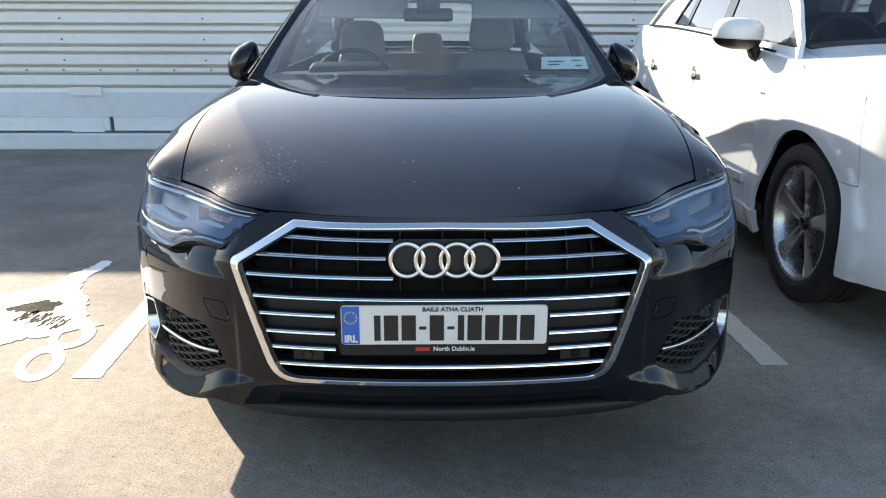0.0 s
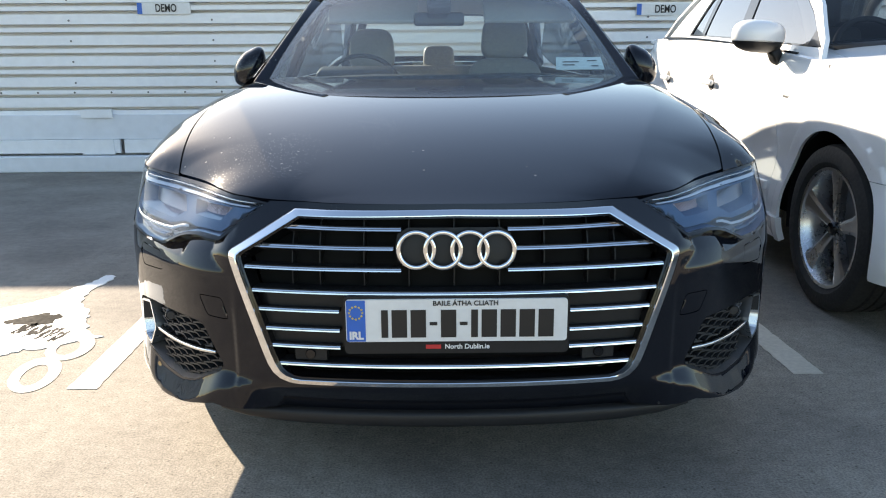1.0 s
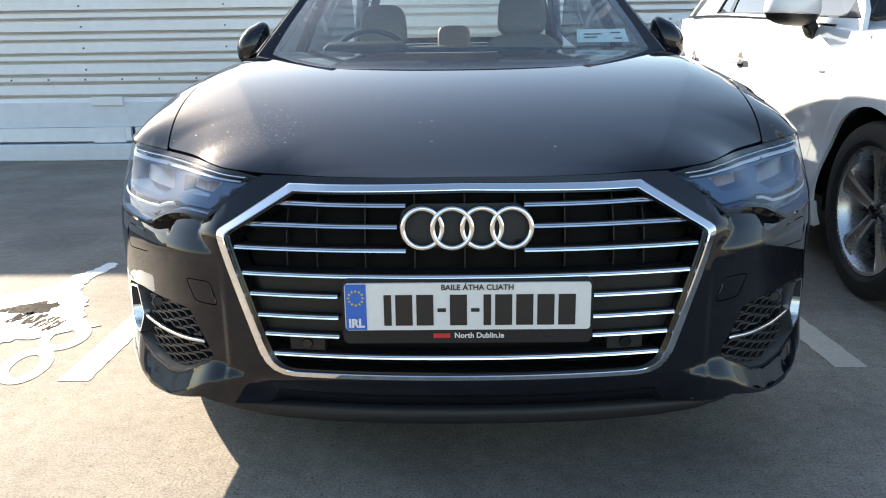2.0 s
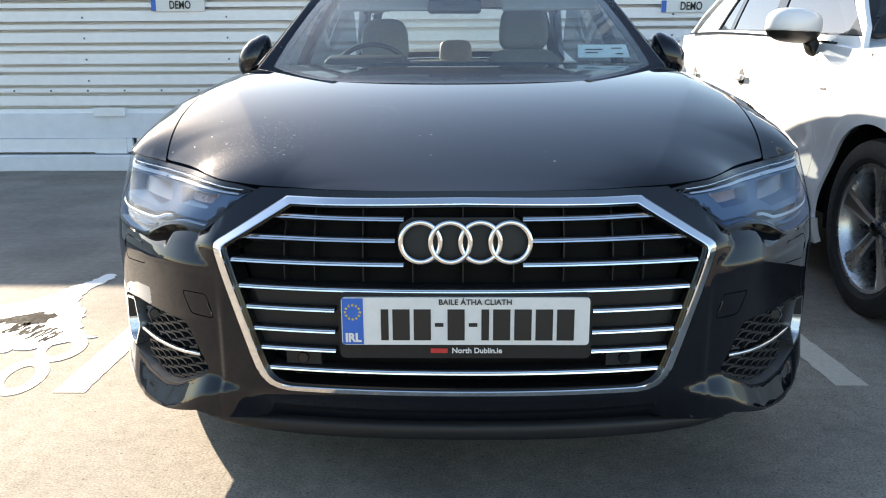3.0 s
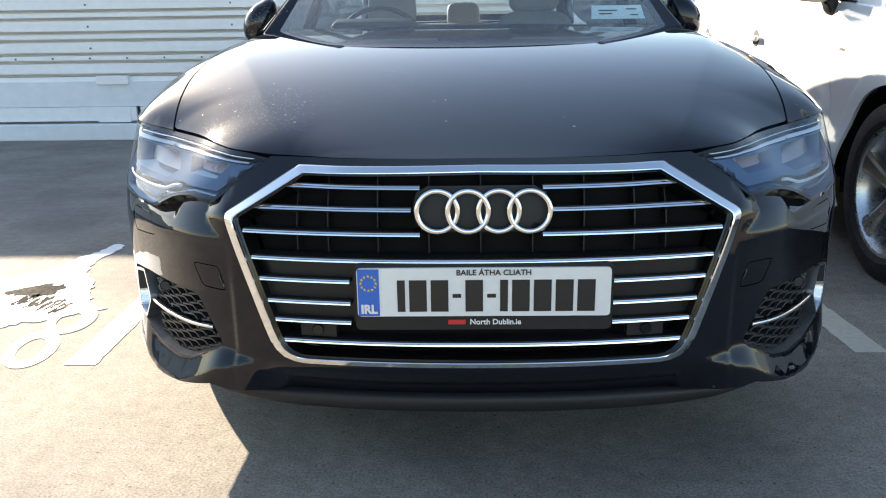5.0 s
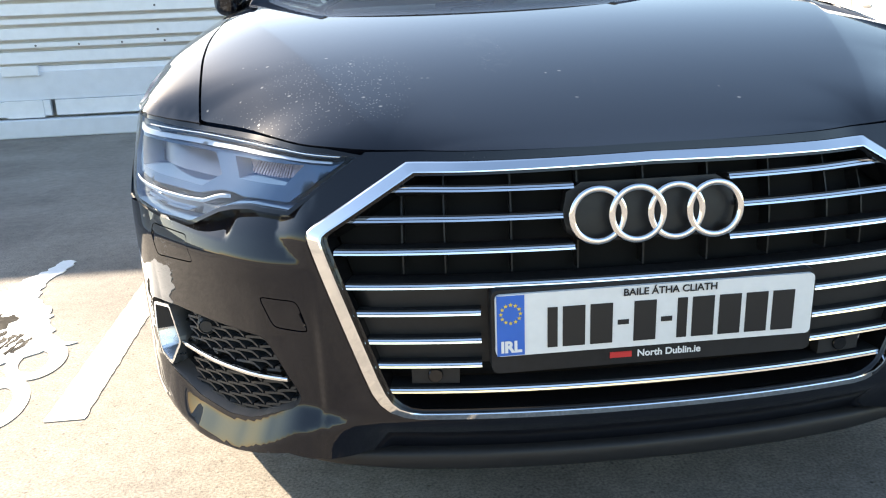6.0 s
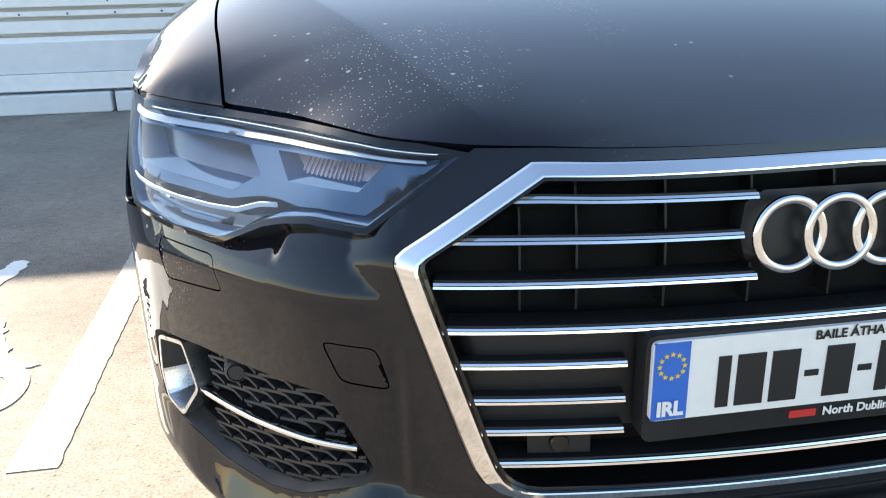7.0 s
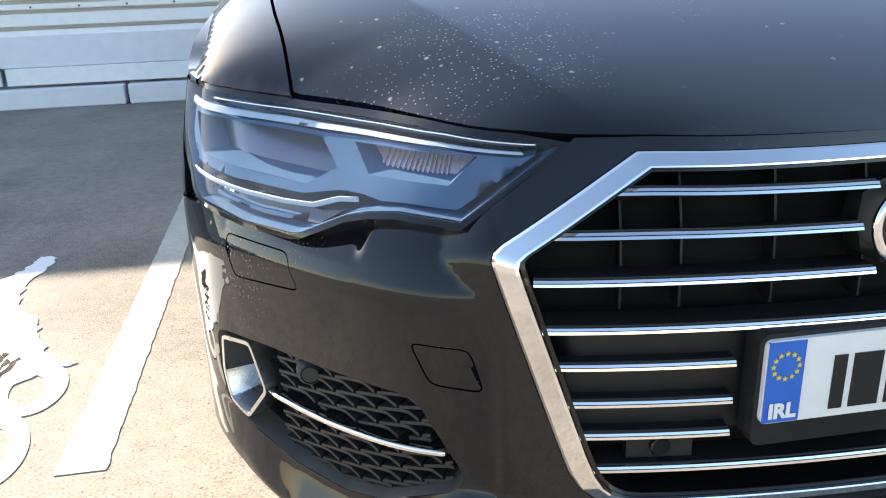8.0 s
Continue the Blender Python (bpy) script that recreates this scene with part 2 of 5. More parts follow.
def part(name, data, material, parent=None, label=""):
    """Links a mesh, or a bmesh, as one object under its thing."""
    if isinstance(data, bmesh.types.BMesh):
        bm, data = data, bpy.data.meshes.new(name)
        bm.to_mesh(data)
        bm.free()
    if material and not data.materials:
        data.materials.append(material)
    ob = new(name, data)
    if parent:
        ob.parent = parent
        ob.matrix_parent_inverse = base(parent).inverted()
    if label:
        ob["label"] = label
    return ob


def base(ob):
    """The pose of a thing or part before any update."""
    m = ob.matrix_basis
    return base(ob.parent) @ ob.matrix_parent_inverse @ m if ob.parent else m


def thing(name, at, label, category, group="", kind=""):
    ob = new(name)
    ob.matrix_basis = Matrix.Translation(at)
    return tagged(ob, label, category, group, kind)


def sheet(fn, poly, holes=(), step=0.02, thick=0.01, name="sheet", behind=None, lines=()):
    """A mesh over a polygon of a surface fn(u, v) -> x, y, z, with its edges turned in by thick (or a closed slab when thick is negative)."""
    from mathutils.geometry import delaunay_2d_cdt
    loops = [dense([tuple(p) for p in poly], step)] + [dense([tuple(p) for p in h], step) for h in holes]
    lo, hi = loops[0].min(0), loops[0].max(0)
    g = np.stack(np.meshgrid(np.arange(lo[0], hi[0], step), np.arange(lo[1], hi[1], step)), -1).reshape(-1, 2)
    g[:, 0] += (np.round((g[:, 1] - lo[1]) / step) % 2) * step * 0.5
    keep = inside(g, loops[0]) & ~near(g, loops[0], step * 0.55)
    for h in loops[1:]:
        keep &= ~inside(g, h) & ~near(g, h, step * 0.55)
    folds = [dense([*ln, *ln[::-1]], step)[:-1] for ln in lines]
    folds = [f[:len(f) // 2 + 1] for f in folds]
    for f in folds:
        keep &= ~near(g, np.vstack([f, f[::-1]]), step * 0.45)
    pts, edges, at = [*map(Vector, g[keep])], [], int(keep.sum())
    for f in folds:
        pts += [Vector(p) for p in f]
        edges += [(at + i, at + i + 1) for i in range(len(f) - 1)]
        at += len(f)
    for lp in loops:
        pts += [Vector(p) for p in lp]
        edges += [(at + i, at + (i + 1) % len(lp)) for i in range(len(lp))]
        at += len(lp)
    vs, _, fs, *_ = delaunay_2d_cdt(pts, edges, [], 0, 1e-6)
    uv = np.array([(v.x, v.y) for v in vs])
    fs = np.array([f for f in fs if len(f) == 3])
    mid = uv[fs].mean(1)
    ok = inside(mid, loops[0])
    for h in loops[1:]:
        ok &= ~inside(mid, h)
    fs = fs[ok]
    u, v, e = uv[:, 0], uv[:, 1], 0.002
    xyz = columns(fn(u, v))
    nor = np.cross(columns(fn(u + e, v)) - columns(fn(u - e, v)), columns(fn(u, v + e)) - columns(fn(u, v - e)))
    nor /= np.maximum(np.linalg.norm(nor, axis=1, keepdims=True), 1e-12)
    d = xyz[fs[:, 1]] - xyz[fs[:, 0]], xyz[fs[:, 2]] - xyz[fs[:, 0]]
    wrong = (np.cross(*d) * nor[fs[:, 0]]).sum(1) < 0
    fs[wrong] = fs[wrong][:, ::-1]
    count = {}
    for f in fs:
        for a, b in ((f[0], f[1]), (f[1], f[2]), (f[2], f[0])):
            count[(a, b)] = 1
    rim = [(a, b) for a, b in count if (b, a) not in count]
    verts, faces = [tuple(p) for p in xyz], [tuple(int(i) for i in f) for f in fs]
    smooth_faces = len(faces)
    if thick:
        back, deep = {}, abs(thick)
        which = range(len(verts)) if thick < 0 else sorted({i for ed in rim for i in ed})
        far = columns(behind(u, v)) if behind else xyz - nor * deep
        for i in which:
            back[int(i)] = len(verts)
            verts.append(tuple(far[i]))
        faces += [(int(b), int(a), back[int(a)], back[int(b)]) for a, b in rim]
        if thick < 0:
            faces += [(back[int(f[2])], back[int(f[1])], back[int(f[0])]) for f in fs]
    me = bpy.data.meshes.new(name)
    me.from_pydata(verts, [], faces)
    me.polygons.foreach_set("use_smooth", [True] * len(faces))
    me.update()
    loop_n = [tuple(nor[i]) for f in faces[:smooth_faces] for i in f]
    for p in me.polygons[smooth_faces:]:
        loop_n += [tuple(p.normal)] * p.loop_total
    me.normals_split_custom_set(loop_n)
    return me


def cushion(size, at, turn=(0, 0, 0), square=0.5, taper=0.0):
    """A stuffed, rounded block, narrower at the top by taper."""
    bm = bmesh.new()
    bmesh.ops.create_uvsphere(bm, u_segments=36, v_segments=24, radius=1)
    for v in bm.verts:
        x, y, z = (math.copysign(abs(c) ** square, c) for c in v.co)
        v.co = Vector((x * size[0] / 2 * (1 - taper * (z + 1) / 2), y * size[1] / 2, z * size[2] / 2))
    for f in bm.faces:
        f.smooth = True
    bmesh.ops.transform(bm, matrix=pose(*at, *turn), verts=bm.verts[:])
    return bm


def loft(rings, name):
    """Bands between closed rings of points, smooth along a band and creased between bands."""
    n = len(rings[0])
    me = bpy.data.meshes.new(name)
    me.from_pydata([tuple(p) for r in rings for p in r], [], [(k * n + i, k * n + (i + 1) % n, (k + 1) * n + (i + 1) % n, (k + 1) * n + i) for k in range(len(rings) - 1) for i in range(n)])
    me.polygons.foreach_set("use_smooth", [True] * len(me.polygons))
    for e in me.edges:
        a, b = e.vertices
        if a // n == b // n:
            e.use_edge_sharp = True
    me.update()
    return me


def box(bm, size, at=(0, 0, 0), turn=(0, 0, 0), bevel=0.0, segs=2):
    """Adds a box with rounded edges to a bmesh."""
    b2 = bmesh.new()
    bmesh.ops.create_cube(b2, size=1, matrix=Matrix.Diagonal((*size, 1)))
    if bevel:
        bmesh.ops.bevel(b2, geom=b2.edges[:], offset=bevel, segments=segs, affect="EDGES", profile=0.5)
    bmesh.ops.transform(b2, matrix=pose(*at, *turn), verts=b2.verts[:])
    for f in b2.faces:
        f.smooth = segs > 2
    me = bpy.data.meshes.new("tmp")
    b2.to_mesh(me)
    b2.free()
    bm.from_mesh(me)
    bpy.data.meshes.remove(me)
    return bm


def lathe(profile, n=48, axis="x", at=(0, 0, 0)):
    """Turns (radius, along) pairs round an axis."""
    bm = bmesh.new()
    rings = []
    for r, h in profile:
        ring = []
        for i in range(n):
            a = 2 * math.pi * i / n
            c, s = r * math.cos(a), r * math.sin(a)
            p = (h, c, s) if axis == "x" else ((c, h, s) if axis == "y" else (c, s, h))
            ring.append(bm.verts.new(Vector(p) + Vector(at)))
        rings.append(ring)
    for a, b in zip(rings, rings[1:]):
        for i in range(n):
            bm.faces.new((a[i], a[(i + 1) % n], b[(i + 1) % n], b[i]))
    bmesh.ops.recalc_face_normals(bm, faces=bm.faces[:])
    for f in bm.faces:
        f.smooth = True
    for e in bm.edges:
        if len(e.link_faces) == 2 and e.calc_face_angle(0) > 0.45:
            e.smooth = False
    return bm


def sweep(path, wide, high, side=(1, 0, 0), round_=0.35, n=12, closed=False):
    """A bar with a rounded section along a path; side: the direction of its width. wide and high may be functions of 0..1."""
    bm = bmesh.new()
    path = [Vector(p) for p in path]
    rings, m = [], len(path)
    for i, p in enumerate(path):
        a = path[(i - 1) % m] if closed or i else p
        b = path[(i + 1) % m] if closed or i < m - 1 else p
        t = (b - a).normalized()
        sd = Vector(side(i / max(1, m - 1)) if callable(side) else side)
        up = t.cross(sd).normalized()
        sd = up.cross(t).normalized()
        w = (wide(i / (m - 1)) if callable(wide) else wide) / 2
        h = (high(i / (m - 1)) if callable(high) else high) / 2
        ring = []
        for k in range(n):
            an = 2 * math.pi * (k + 0.5) / n
            c, s = math.cos(an), math.sin(an)
            ex = round_
            ring.append(bm.verts.new(p + sd * (w * math.copysign(abs(c) ** ex, c)) + up * (h * math.copysign(abs(s) ** ex, s))))
        rings.append(ring)
    pairs = [*zip(rings, rings[1:])] + ([(rings[-1], rings[0])] if closed else [])
    for a, b in pairs:
        for k in range(n):
            bm.faces.new((a[k], a[(k + 1) % n], b[(k + 1) % n], b[k]))
    if not closed:
        bm.faces.new(rings[0]), bm.faces.new(rings[-1])
    bmesh.ops.recalc_face_normals(bm, faces=bm.faces[:])
    for f in bm.faces:
        f.smooth = len(f.verts) == 4
    return bm


def flat(outline, at, thick, plane="xz", holes=()):
    """A thin plate with the given outline, its front towards -y (xz) or up (xy)."""
    def fn(u, v):
        z0 = np.zeros_like(u)
        return (u + at[0], z0 + at[1], v + at[2]) if plane == "xz" else (u + at[0], v + at[1], z0 + at[2])
    span = np.ptp(np.array(outline), axis=0).max()
    return sheet(fn, outline, holes, span, -thick, "plate")


def rounded(w, h, r, n=4):
    pts = []
    for cx, cz, a0 in ((w / 2 - r, h / 2 - r, 0), (-w / 2 + r, h / 2 - r, 90), (-w / 2 + r, -h / 2 + r, 180), (w / 2 - r, -h / 2 + r, 270)):
        pts += [(cx + r * math.cos(radians(a0 + 90 * i / n)), cz + r * math.sin(radians(a0 + 90 * i / n))) for i in range(n + 1)]
    return pts


def lettering(name, text, size, at, turn, material, parent, wide=1.0, bold=0.0):
    """Writing as a thin mesh."""
    cu = bpy.data.curves.new(name, "FONT")
    cu.body, cu.size, cu.extrude, cu.align_x, cu.align_y, cu.offset = text, size, 0.0004, "CENTER", "CENTER", bold
    ob = bpy.data.objects.new(name, cu)
    me = bpy.data.meshes.new_from_object(ob)
    bpy.data.objects.remove(ob)
    me.transform(pose(*at, *turn) @ Matrix.Diagonal((wide, 1, 1, 1)))
    me.materials.clear()
    return part(name, me, material, parent)


# ---- setting ----
def irregular(cx, cy, rx, ry, seed, rough=0.25, n=64):
    """A ragged round outline on the ground."""
    out = []
    for i in range(n):
        a = 2 * math.pi * i / n
        k = 1 + rough * noise.noise(Vector((math.cos(a) * 1.6 + seed, math.sin(a) * 1.6, seed))) * 2 + rough * 0.5 * noise.noise(Vector((math.cos(a) * 7 + seed, math.sin(a) * 7, 3.3)))
        out.append((cx + rx * k * math.cos(a), cy + ry * k * math.sin(a)))
    return out


def stripe(x0, x1, y0, y1, seed, slant=0.0, n=260):
    """A painted line with worn edges."""
    def w(i, k):
        return 0.0045 * noise.noise(Vector((i * 0.45, k, seed))) + 0.0035 * noise.noise(Vector((i * 1.7, k, seed + 3)))
    a = [(x0 + slant * (y1 - y0) * i / n + w(i, 1), y0 + (y1 - y0) * i / n) for i in range(n + 1)]
    b = [(x1 + slant * (y1 - y0) * (1 - i / n) + w(i, 5), y1 + (y0 - y1) * i / n) for i in range(n + 1)]
    return a + b


def on_ground(name, outline, z, material, label, category, holes=()):
    me = flat(outline, (0, 0, z), z - 0.0005, "xy", holes)
    return tagged(part(name, me, material), label, category, kind="structure")


def ring_outline(cx, cy, rx, ry, n=40, lean=0.0):
    return [(cx + rx * math.cos(2 * math.pi * i / n) + lean * ry * math.sin(2 * math.pi * i / n), cy + ry * math.sin(2 * math.pi * i / n)) for i in range(n)]


bm = bmesh.new()
bmesh.ops.create_grid(bm, x_segments=8, y_segments=8, size=400)
tagged(part("ground", bm, CONCRETE), "sandy grey concrete car park surface with pits and stains", "ground", kind="structure")
on_ground("bay_line", stripe(-1.321, -1.218, 0.766, 5.88, 1.0, -0.02), 0.0022, ROAD_PAINT, "worn cream painted parking bay line on concrete", "road marking")
on_ground("bay_line", stripe(1.213, 1.319, 0.842, 5.88, 2.0, -0.03), 0.0022, ROAD_PAINT, "worn cream painted parking bay line in shade", "road marking")
on_ground("bay_digit", ring_outline(-1.494, 0.900, 0.086, 0.160, 48, -0.20), 0.0022, ROAD_PAINT, "cream painted digit ring beside the bay line", "road marking",
          [ring_outline(-1.494, 0.892, 0.043, 0.098, 40, -0.18)])
on_ground("bay_digit", ring_outline(-1.487, 1.168, 0.088, 0.140, 48, -0.14), 0.0026, ROAD_PAINT, "cream painted digit ring under white splash", "road marking",
          [ring_outline(-1.492, 1.158, 0.043, 0.080, 40, -0.16)])


def ragged(points, amount, seed, n=14):
    """A closed outline through a few corners, with a torn edge."""
    out = []
    for (x0, y0), (x1, y1) in zip(points, points[1:] + points[:1]):
        for i in range(n):
            t = i / n
            x, y = x0 + (x1 - x0) * t, y0 + (y1 - y0) * t
            out.append((x + amount * noise.noise(Vector((x * 30, y * 30, seed))), y + amount * noise.noise(Vector((x * 30, y * 30, seed + 9)))))
    return out


on_ground("paint_splash", ragged([(-2.16, 1.40), (-2.03, 1.65), (-1.93, 1.73), (-1.855, 1.84), (-1.83, 2.0), (-1.79, 2.06), (-1.755, 2.20), (-1.70, 2.18), (-1.725, 1.90), (-1.69, 1.73), (-1.60, 1.60), (-1.56, 1.50), (-1.50, 1.34), (-1.405, 1.28), (-1.47, 1.255), (-1.53, 1.20), (-1.565, 1.16), (-1.64, 1.155), (-1.70, 1.115), (-1.73, 1.04), (-1.95, 1.02), (-2.15, 1.15)], 0.022, 4.2),
          0.0034, ROAD_WHITE, "bright white spilled paint patch on concrete", "paint")
on_ground("scraped_patch", ragged([(-1.905, 1.465), (-1.86, 1.55), (-1.78, 1.585), (-1.70, 1.57), (-1.68, 1.50), (-1.70, 1.43), (-1.78, 1.42), (-1.85, 1.43)], 0.035, 7.7), 0.0042, SCRAPE, "dark bare patch scraped through white paint", "paint")
for i in range(11):
    x, y = -1.80 + 0.022 * i, 1.375 - 0.010 * i + 0.022 * (i % 3)
    on_ground("scrape_mark", ragged([(x - 0.010, y - 0.055), (x + 0.004, y - 0.06), (x + 0.018, y + 0.045), (x + 0.002, y + 0.06)], 0.014, 1.3 * i), 0.0042, SCRAPE, "dark scrape mark through white paint", "paint")

WALL_Y, WALL_TOP = 6.0, 1.96
# Unseen drop in wall height past STEP_X, added to let sun reach the cars.
STEP_X, STEP_TOP = -3.4, 1.78
wall_bm = box(bmesh.new(), (18, 0.16, WALL_TOP), (STEP_X - 9, WALL_Y + 0.24, WALL_TOP / 2))
box(wall_bm, (22, 0.16, STEP_TOP), (STEP_X + 11, WALL_Y + 0.24, STEP_TOP / 2))
wall = tagged(part("wall_back", wall_bm, CLADDING_GREY),
              "boundary wall behind the parked cars, clad in white metal", "wall", kind="structure")


def cladding_sheet(x0, x1, proud, top):
    """One long metal sheet with pairs of shallow grooves, swept along the wall."""
    prof = [(0.0, 0.545)]
    z = 0.545
    while z < top - 0.1:
        for w in (0.071, 0.1215):
            prof += [(0.0, z + w - 0.031), (0.12, z + w - 0.030), (0.12, z + w - 0.001), (0.0, z + w)]
            z += w
    prof.append((0.0, max(z + 0.01, top + 0.02)))
    bm = bmesh.new()
    rows = [[bm.verts.new((x, WALL_Y + d - proud, zz)) for d, zz in prof] for x in (x0, x1)]
    for i in range(len(prof) - 1):
        bm.faces.new((rows[0][i], rows[1][i], rows[1][i + 1], rows[0][i + 1]))
    edge = bm.edges[:]
    r = bmesh.ops.extrude_edge_only(bm, edges=[e for e in edge if e.is_boundary])
    bmesh.ops.translate(bm, vec=(0, 0.03, 0), verts=[v for v in r["geom"] if isinstance(v, bmesh.types.BMVert)])
    bmesh.ops.recalc_face_normals(bm, faces=bm.faces[:])
    return bm


for i, x in enumerate([-15.4, -11.4, -7.4, -3.4, 0.6, 4.6, 8.6, 12.6]):
    part("cladding_panel", cladding_sheet(x - 0.02, x + 4.0, 0.003 * (i % 2), WALL_TOP if x < STEP_X - 1 else STEP_TOP), CLADDING, wall)
part("flashing", box(bmesh.new(), (40, 0.05, 0.235), (0, WALL_Y - 0.003, 0.428), bevel=0.004), CLADDING_GREY, wall, "smooth grey-white metal flashing")
for i in range(10):
    x = -17.1 + i * 4.0
    part("skirting_board", box(bmesh.new(), (3.96, 0.04, 0.13), (x, WALL_Y - 0.03, 0.242), bevel=0.006), CLADDING, wall)
    part("kerb_block", box(bmesh.new(), (3.97, 0.12, 0.155), (x + 0.9, WALL_Y - 0.05, 0.0775), bevel=0.012), CLADDING_GREY, wall, "pale concrete kerb")
for x, w, z0, z1 in ((-3.315, 0.30, 0.515, 0.595), (-3.33, 0.31, 0.165, 0.31), (3.1, 0.3, 0.515, 0.60)):
    part("cover_plate", box(bmesh.new(), (w, 0.03, z1 - z0), (x, WALL_Y - 0.045, (z0 + z1) / 2), bevel=0.004), CLADDING, wall)
bolt = lathe([(0.0, -0.006), (0.008, -0.006), (0.010, 0.0), (0.010, 0.012)], 10, "y")
bolt_me = bpy.data.meshes.new("bolt")
bolt.to_mesh(bolt_me), bolt.free()
bolt_me.materials.append(STEEL_BOLT)
spots = [(x, z) for x in (-5.5, -3.5, -2.156, -0.8, 0.55, 1.95, 3.3, 4.6) for z in (0.845, 1.04, 1.232, 1.418, 1.605)]
spots += [(-5.28 + 0.352 * i, 0.754) for i in range(29)]
for x, z in spots:
    b = new("bolt", bolt_me)
    b.parent = wall
    b.matrix_basis = pose(x, WALL_Y - 0.002, z)


def text_plate(x, z, word):
    """A number-plate blank with one word on it, fixed to the wall."""
    p = thing("wall_plate", (x, WALL_Y - 0.02, z), "white plate reading DEMO with blue edge band on the wall", "sign", "plates on the wall")
    part("board", flat(rounded(0.495, 0.106, 0.01), (x, WALL_Y - 0.022, z), 0.012), PLATE_WHITE, p)
    part("blue_band", flat([(-0.2475, -0.050), (-0.204, -0.050), (-0.204, 0.050), (-0.2475, 0.050)], (x + 0.002, WALL_Y - 0.0265, z), 0.004), PLATE_BLUE, p, "blue country band")
    lettering("word", word, 0.098, (x + 0.022, WALL_Y - 0.0275, z - 0.001), (90, 0, 0), INK, p, 0.72, 0.002)
    return p


text_plate(-2.592, 1.522, "DEMO")
text_plate(2.080, 1.484, "DEMO")


# ---- cars ----
class Shell:
    """The outer skin of a car: a plan outline with signed arc length s (0 at the middle of the nose) swept up with an inset that varies with height."""

    def __init__(self, cx, cy, half, top, inset, relief=None):
        p = np.array(half, float)
        k = len(p)
        m = np.zeros((k, k))
        for i in range(k):
            m[i, i] += 4 / 6
            m[i, 1 if i == 0 else i - 1] += 1 / 6
            m[i, k - 2 if i == k - 1 else i + 1] += 1 / 6
        mx = m.copy()
        mx[0, 1], mx[-1, -2] = 0.0, 0.0
        c = np.stack([np.linalg.solve(mx, p[:, 0]), np.linalg.solve(m, p[:, 1])], 1)
        ext = np.vstack([[-c[1, 0], c[1, 1]], c, [-c[-2, 0], c[-2, 1]]])
        out = []
        for i in range(k - 1):
            t = np.linspace(0, 1, 160, endpoint=False)[:, None]
            b = [(1 - t) ** 3, 3 * t ** 3 - 6 * t ** 2 + 4, -3 * t ** 3 + 3 * t ** 2 + 3 * t + 1, t ** 3]
            out.append(sum(w * ext[i + j] for j, w in enumerate(b)) / 6)
        q = np.vstack(out + [p[-1:]])
        seg = np.linalg.norm(np.diff(q, axis=0), axis=1)
        self.S = np.concatenate([[0], np.cumsum(seg)])
        self.S_end = self.S[-1]
        self.X, self.Y = q[:, 0], q[:, 1]
        tx, ty = np.gradient(self.X, self.S), np.gradient(self.Y, self.S)
        n = np.hypot(tx, ty)
        self.NX, self.NY = ty / n, -tx / n
        self.NX[0] = 0.0
        self.cx, self.cy, self.top_y, self.inset, self.relief = cx, cy, top, inset, relief
        self.widest = int(np.argmax(self.X))

    def at(self, s, z, d=0.0):
        s, z = np.asarray(s, float), np.asarray(z, float)
        a, sg = np.abs(s), np.where(np.asarray(s) < 0, -1.0, 1.0)
        x, y = np.interp(a, self.S, self.X), np.interp(a, self.S, self.Y)
        nx, ny = np.interp(a, self.S, self.NX), np.interp(a, self.S, self.NY)
        off = d - self.inset(z)
        if self.relief:
            off = off + self.relief(x, y, z)
        return sg * (x + nx * off) + self.cx, y + ny * off + self.cy, z + 0 * x

    def skin(self, d=0.0):
        return lambda u, v: self.at(u, v, d)

    def sx(self, x):
        return float(np.interp(x, self.X[:self.widest], self.S[:self.widest]))

    def sy(self, y):
        return float(np.interp(y, self.Y, self.S))

    def top(self, s):
        a = np.abs(np.asarray(s, float))
        return self.top_y(np.interp(a, self.S, self.Y))

    def poly(self, pts, side=1):
        """Points (x, z), or (None, y, z) on the flank, as outline in (s, z)."""
        out = [((self.sy(p[1]) if len(p) == 3 else self.sx(p[0])), p[-1]) for p in pts]
        return [(side * s, z) for s, z in (out if side > 0 else out[::-1])]

    def arch(self, y, z, r, a0, a1, n=24):
        """An arc of a wheel arch, in (s, z)."""
        return [(self.sy(y + r * math.cos(radians(a0 + (a1 - a0) * i / n))), z + r * math.sin(radians(a0 + (a1 - a0) * i / n))) for i in range(n + 1)]

    def along_top(self, s0, s1, n=40, d=0.0):
        return [(float(s), float(self.top(s)) + d) for s in np.linspace(s0, s1, n)]


def mirrored(outline):
    return [(-s, z) for s, z in outline[::-1]]


